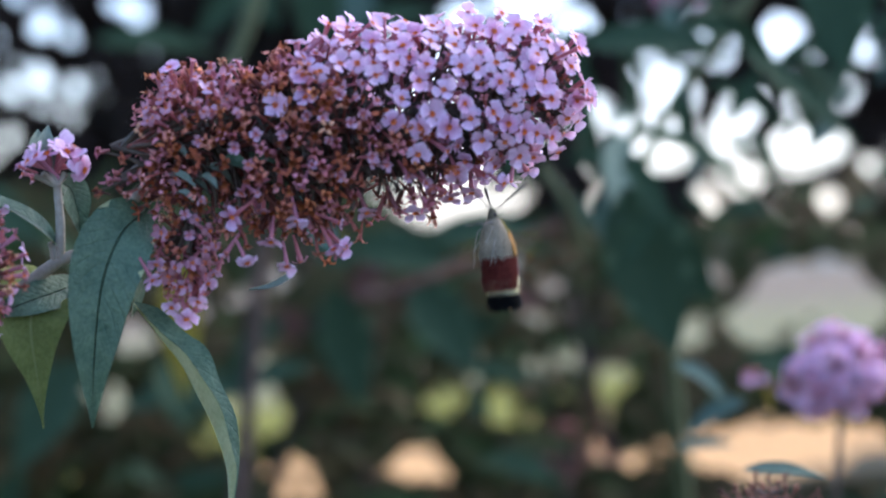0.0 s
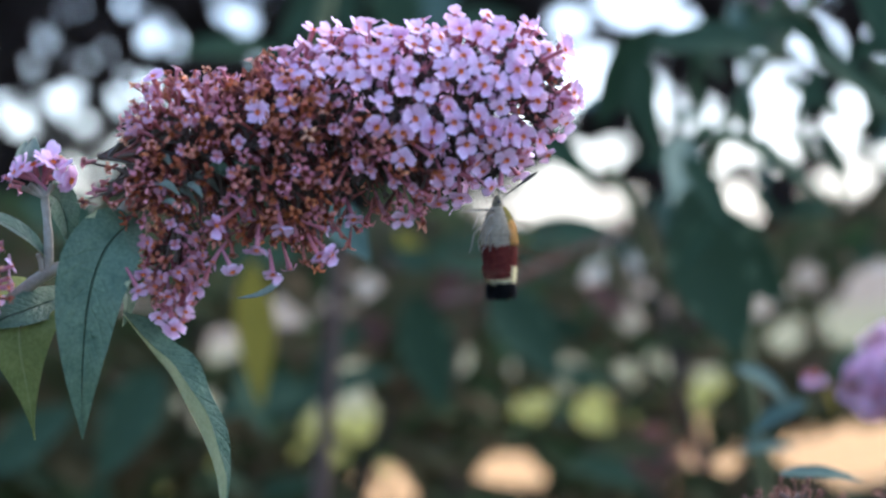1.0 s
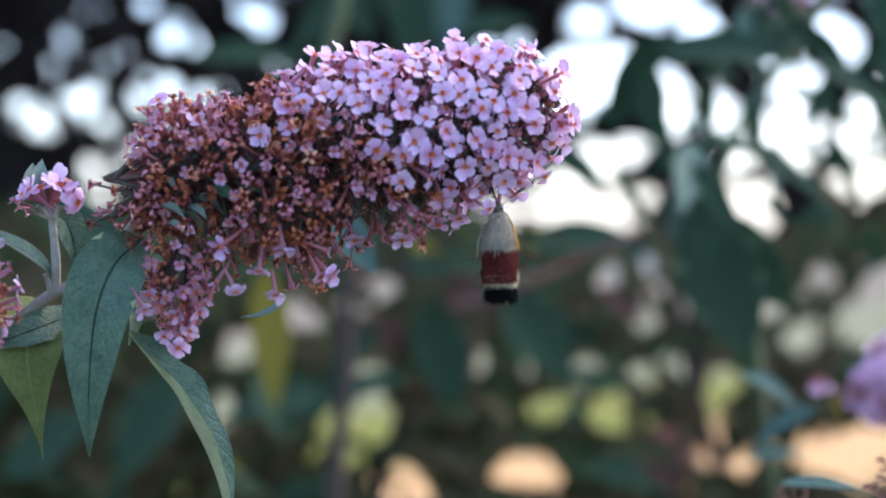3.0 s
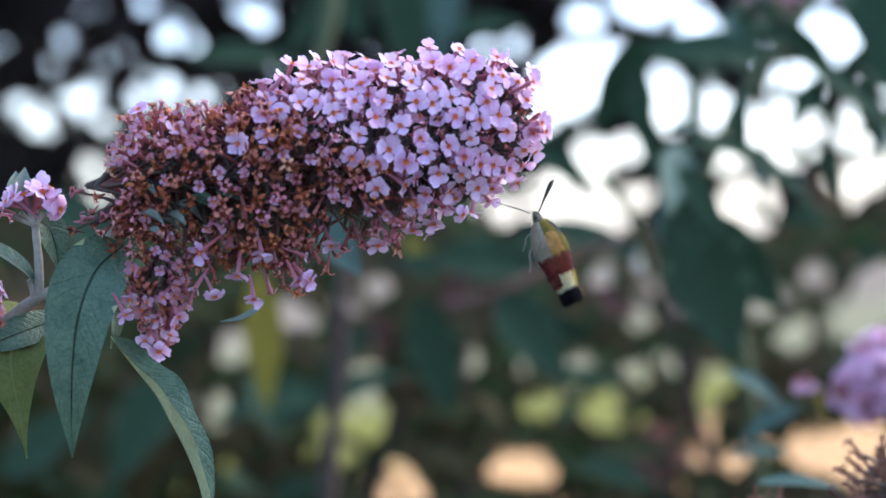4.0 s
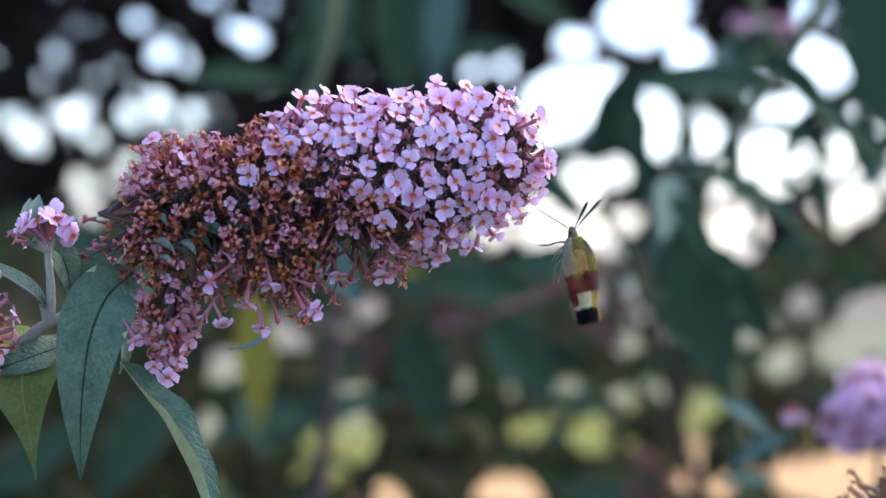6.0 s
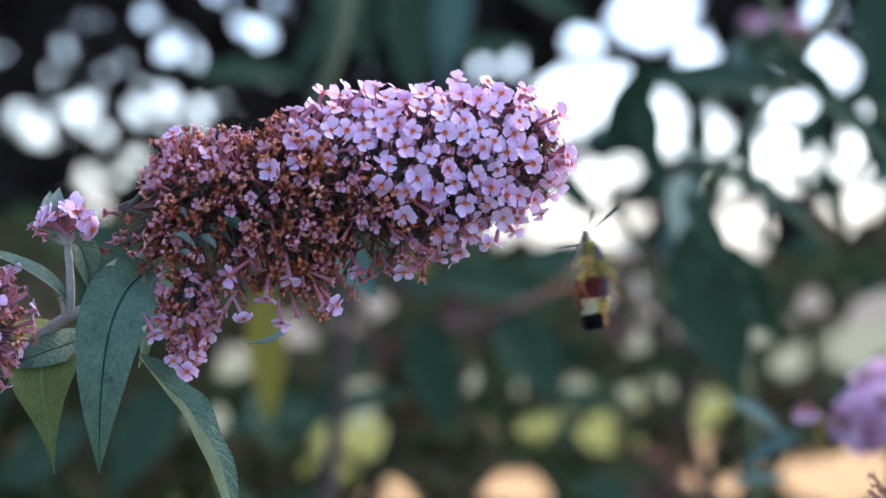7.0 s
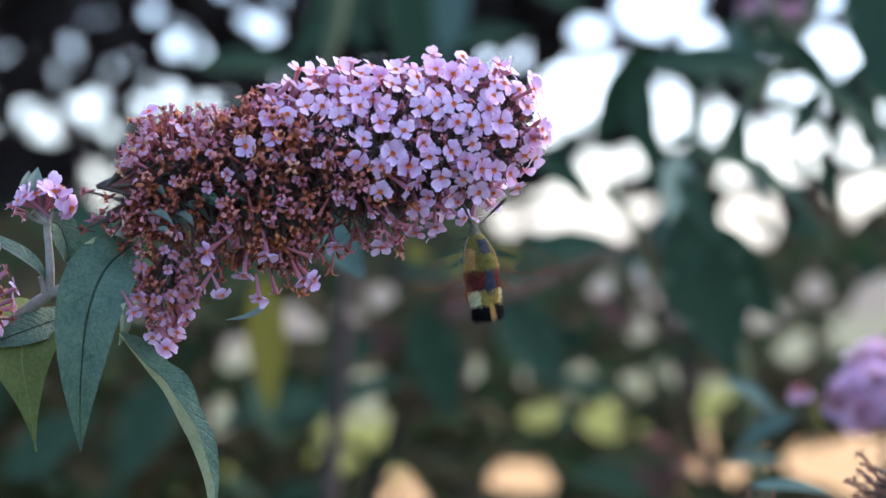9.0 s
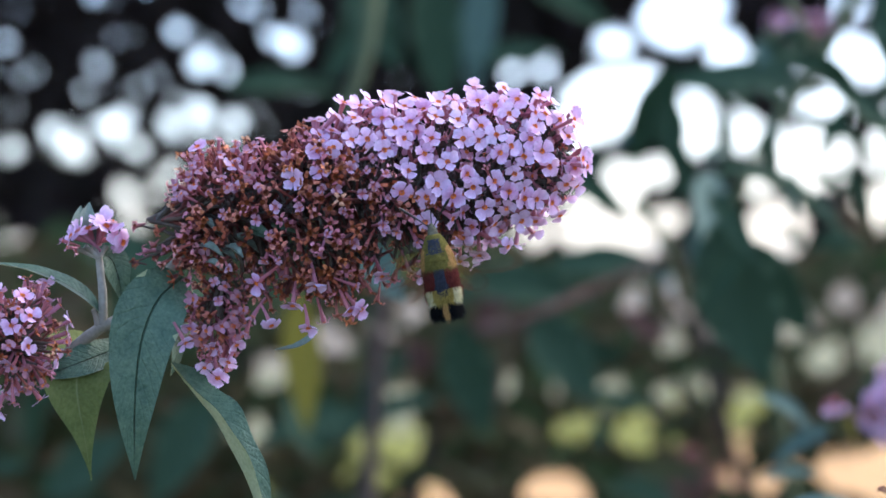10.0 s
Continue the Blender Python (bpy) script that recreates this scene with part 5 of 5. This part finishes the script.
def build_moth():
    moth = thing("hawk_moth", "hovering bee-like hawk moth with maroon, cream and black bands", "moth")
    belly = lambda w, z: math.cos(w) > -0.08 + 0.02 * (z - 5)
    rag = lambda w, z: 0.35 * math.sin(w * 9.0 + z) + 0.25 * math.sin(w * 23.0)
    furry("thorax", 3.0, 11.2, moth, THORAX, 1500, BELLY, belly, 0.15, length=1.1, label="olive furry thorax with pale grey breast")
    furry("back_patch", 5.6, 9.8, moth, THORAX, 500, SLATE, lambda w, z: math.cos(w) < -0.93 + 0.03 * (z - 7.7) ** 2 + 0.03 * rag(w, z), 0.25, only=True, label="slate-blue streak on the back")
    furry("flank_fur", 1.2, 8.2, moth, TAN, 1500, TAN, lambda w, z: -0.72 + 0.1 * rag(w, z) < math.cos(w) < -0.02 + 0.08 * rag(w, z) and z < 7.6 - 2 * abs(math.cos(w) + 0.4), 0.3, only=True, length=1.3, label="golden tan fur on the flanks")
    furry("abdomen_base", 1.0, 3.4, moth, THORAX, 900, BELLY, lambda w, z: math.cos(w) > 0.0 + 0.1 * rag(w, z), 0.05, length=1.2, label="olive fur with pale underside")
    furry("maroon_band", -4.8, 1.4, moth, MAROON, 1800, SLATE, lambda w, z: math.cos(w) < -0.945 - 0.008 * (z + 1.7) + 0.03 * rag(w, z), 0.0, length=1.1, label="maroon band with a dark blue middle streak")
    furry("cream_band", -9.3, -4.7, moth, CREAM, 1900, GOLD, lambda w, z: math.cos(w) < -0.80 + 0.06 * rag(w, z), -0.05, length=1.2, label="cream band with a golden middle")
    furry("under_patch", -8.4, -4.6, moth, MAROON, 1300, MAROON, lambda w, z: math.cos(w) > 0.08 + 0.05 * (-4.6 - z) + 0.10 * rag(w, z), 0.65, only=True, label="dark red-brown fur under the cream band")
    furry("streak", -7.2, -4.7, moth, SLATE, 260, SLATE, lambda w, z: math.cos(w) < -0.972 + 0.012 * rag(w, z), 0.12, only=True, label="slate-blue streak running into the golden fur")
    furry("tail_tuft", -13.0, -9.1, moth, SOOT, 2400, TAN, lambda w, z: math.cos(w) < -0.985, 0.1, length=1.7, label="black tail tuft with a tan streak")
    # head
    v, f = [], []
    tube(v, f, [Vector((0, 0.1, z)) * MM for z in (10.6, 11.4, 12.4, 13.4, 14.1, 14.5)], [q * MM for q in (1.7, 1.6, 1.4, 1.1, 0.7, 0.25)], 14)
    head = under("head", finish("head", v, f, [HEADFUR]), moth, "grey furry head")
    for s in (-1, 1):
        v, f = [], []
        tube(v, f, [Vector((s * (0.95 + d), 0.35, 12.4)) * MM for d in (-0.7, -0.1, 0.3, 0.5, 0.6)], [q * MM for q in (0.65, 0.72, 0.6, 0.35, 0.05)], 12)
        under("eye", finish("eye", v, f, [EYE]), head, "dark round eye")
        v, f = [], []
        pts = spline([Vector(p) * MM for p in ((s * 0.7, -0.8, 13.4), (s * 2.6, -3.0, 15.6), (s * 5.2, -5.8, 18.2), (s * 7.4, -8.2, 20.4))], 12)
        tube(v, f, pts, [q * MM for q in (0.15, 0.15, 0.16, 0.18, 0.21, 0.26, 0.32, 0.38, 0.43, 0.47, 0.48, 0.42, 0.14)], 7)
        under("antenna", finish("antenna", v, f, [HORN]), head, "black clubbed antenna")
    v, f = [], []
    tube(v, f, spline([Vector(p) * MM for p in ((0, 1.2, 14.0), (0, 3.4, 16.2), (0, 6.2, 18.6), (0, 9.0, 21.0))], 12), (0.2 * MM, 0.12 * MM), 6)
    under("proboscis", finish("proboscis", v, f, [HORN]), head, "long thin dark proboscis")
    # legs
    for s in (-1, 1):
        for k, pts in enumerate((((s * 1.8, 3.0, 9.0), (s * 2.2, 5.0, 8.4), (s * 2.0, 6.2, 6.6), (s * 1.8, 7.6, 5.2)),
                                 ((s * 2.4, 3.6, 6.0), (s * 3.2, 6.0, 4.0), (s * 3.0, 7.0, 1.0), (s * 2.8, 8.2, -1.2)),
                                 ((s * 2.4, 4.0, 4.0), (s * 2.8, 4.9, 2.0), (s * 2.6, 5.0, 0.4), (s * 2.4, 5.0, -0.8)))):
            v, f = [], []
            tube(v, f, spline([Vector(p) * MM for p in pts], 9), (0.24 * MM, 0.11 * MM), 6)
            under("leg", finish("leg", v, f, [LEGS]), moth)
        v, f = [], []
        tube(v, f, spline([Vector(p) * MM for p in ((s * 1.4, 2.6, 10.2), (s * 1.8, 5.2, 10.6), (s * 1.9, 8.0, 10.2), (s * 2.0, 10.6, 10.8))], 9), (0.22 * MM, 0.13 * MM), 6)
        under("leg", finish("leg", v, f, [HORN]), moth, "thin dark foreleg stretched forwards")
    wings = []
    for s in (1, -1):
        for fore in (True, False):
            w = under("forewing" if fore else "hindwing", wing_mesh(fore, s < 0), moth, "clear wing with rust-brown border")
            wings.append((w, s, fore))
    return moth, wings


moth, wings = build_moth()

# The moth's way: seconds, then right, up, away in millimetres from the flower's middle, lean and turn in degrees.
FLIGHT = [
    (0, 5.1, -20.7, -8, -8, 140),
    (0.2, 2.4, -27.8, -8, -3, 140),
    (0.5, -2.7, -19.7, -8, -3, 140),
    (0.7, 11.0, -15.6, -8, -7, 125),
    (1, 8.3, -16.0, -8, -2, 125),
    (1.3, 3.8, -17.1, -8, 0, 138),
    (1.5, 14.2, -15.3, -8, -8, 120),
    (1.8, 13.2, -13.5, -8, -3, 140),
    (2, 7.5, -13.4, -8, -2, 148),
    (2.3, 10.7, -11.0, -8, -4, 148),
    (2.5, 11.8, -12.0, -8, -5, 150),
    (2.7, 8.7, -10.3, -8, 0, 150),
    (3.8, 19.3, -19.3, -8, -16, 110),
    (4, 32.0, -12.0, -8, -23, 85),
    (4.2, 25.5, -12.5, -8, -19, 85),
    (4.5, 23.0, -11.0, -8, -19, 90),
    (4.8, 35.3, -8.4, -8, -2, 95),
    (5, 42.6, -4.7, -8, -24, 85),
    (5.2, 35.4, -9.4, -8, -24, 75),
    (5.5, 31.8, -11.2, -8, -23, 75),
    (5.7, 41.5, -6.1, -8, -18, 75),
    (6.8, 27.3, -12.0, -8, -7, 55),
    (7, 36.2, -9.7, -8, -8, 55),
    (7.1, 43.7, -7.9, -8, -25, 50),
    (7.2, 35.5, -9.8, -8, -20, 45),
    (7.3, 22.0, -7.6, -8, -30, 40),
    (7.4, 14.4, -11.8, -8, -30, 38),
    (7.5, 7.0, -16.3, -8, -10, 36),
    (7.7, 5.8, -22.5, -8, -8, 35),
    (8, 2.3, -22.5, -8, -0, 34),
    (8.2, 4.2, -22.6, -8, -5, 34),
    (8.5, 11.2, -15.7, -8, -8, 32),
    (9, 11.1, -15.6, -8, -9, 30),
    (9.2, 6.6, -11.1, -28, -13, 18),
    (9.3, -3.7, -7.2, -28, -6, 10),
    (9.5, -7.2, -4.2, -28, -7, 5),
    (9.6, -8.7, -7.7, -28, -3, 0),
    (9.8, -13.0, -6.8, -28, -7, -2),
    (10, -13.8, -7.1, -28, -10, -5),
]


# The seed head sways a few millimetres: seconds, right, up.
SWAY = [(0, -3, -10), (2, -3, -10), (2.5, -3, -8), (4, -1, 0), (4.5, 0, 0), (5, 1, 0), (5.5, 1, 2), (7, 1, 0), (7.5, 2, 0), (8, 3, 1), (8.5, 5, -2), (9, 5, -3), (9.5, 2, 1), (10, 3, 0)]


def motions():
    walk(seed_head, [(t, pose(SEED_HEAD.x + x * MM, SEED_HEAD.y, SEED_HEAD.z + z * MM)) for t, x, z in SWAY])
    walk(moth, [(t, pose(x * MM, 0.74 + y * MM, 1.3 + z * MM) @ pose(0, 0, 0, 0, lean, 0) @ pose(0, 0, 0, 0, 0, turn))
                for t, x, z, y, lean, turn in FLIGHT])
    for w, s, fore in wings:
        # the wing is at mid-stroke at every third step, at the ends of its stroke between
        rows = [(k / 30, pose(s * 3.6 * MM, -1.8 * MM, (7.2 if fore else 3.4) * MM, 0, s * (16 if fore else 10), s * (-4 + (0, 43, -43)[k % 3])))
                for k in range(0, 301)]
        walk(w, rows)


motions()
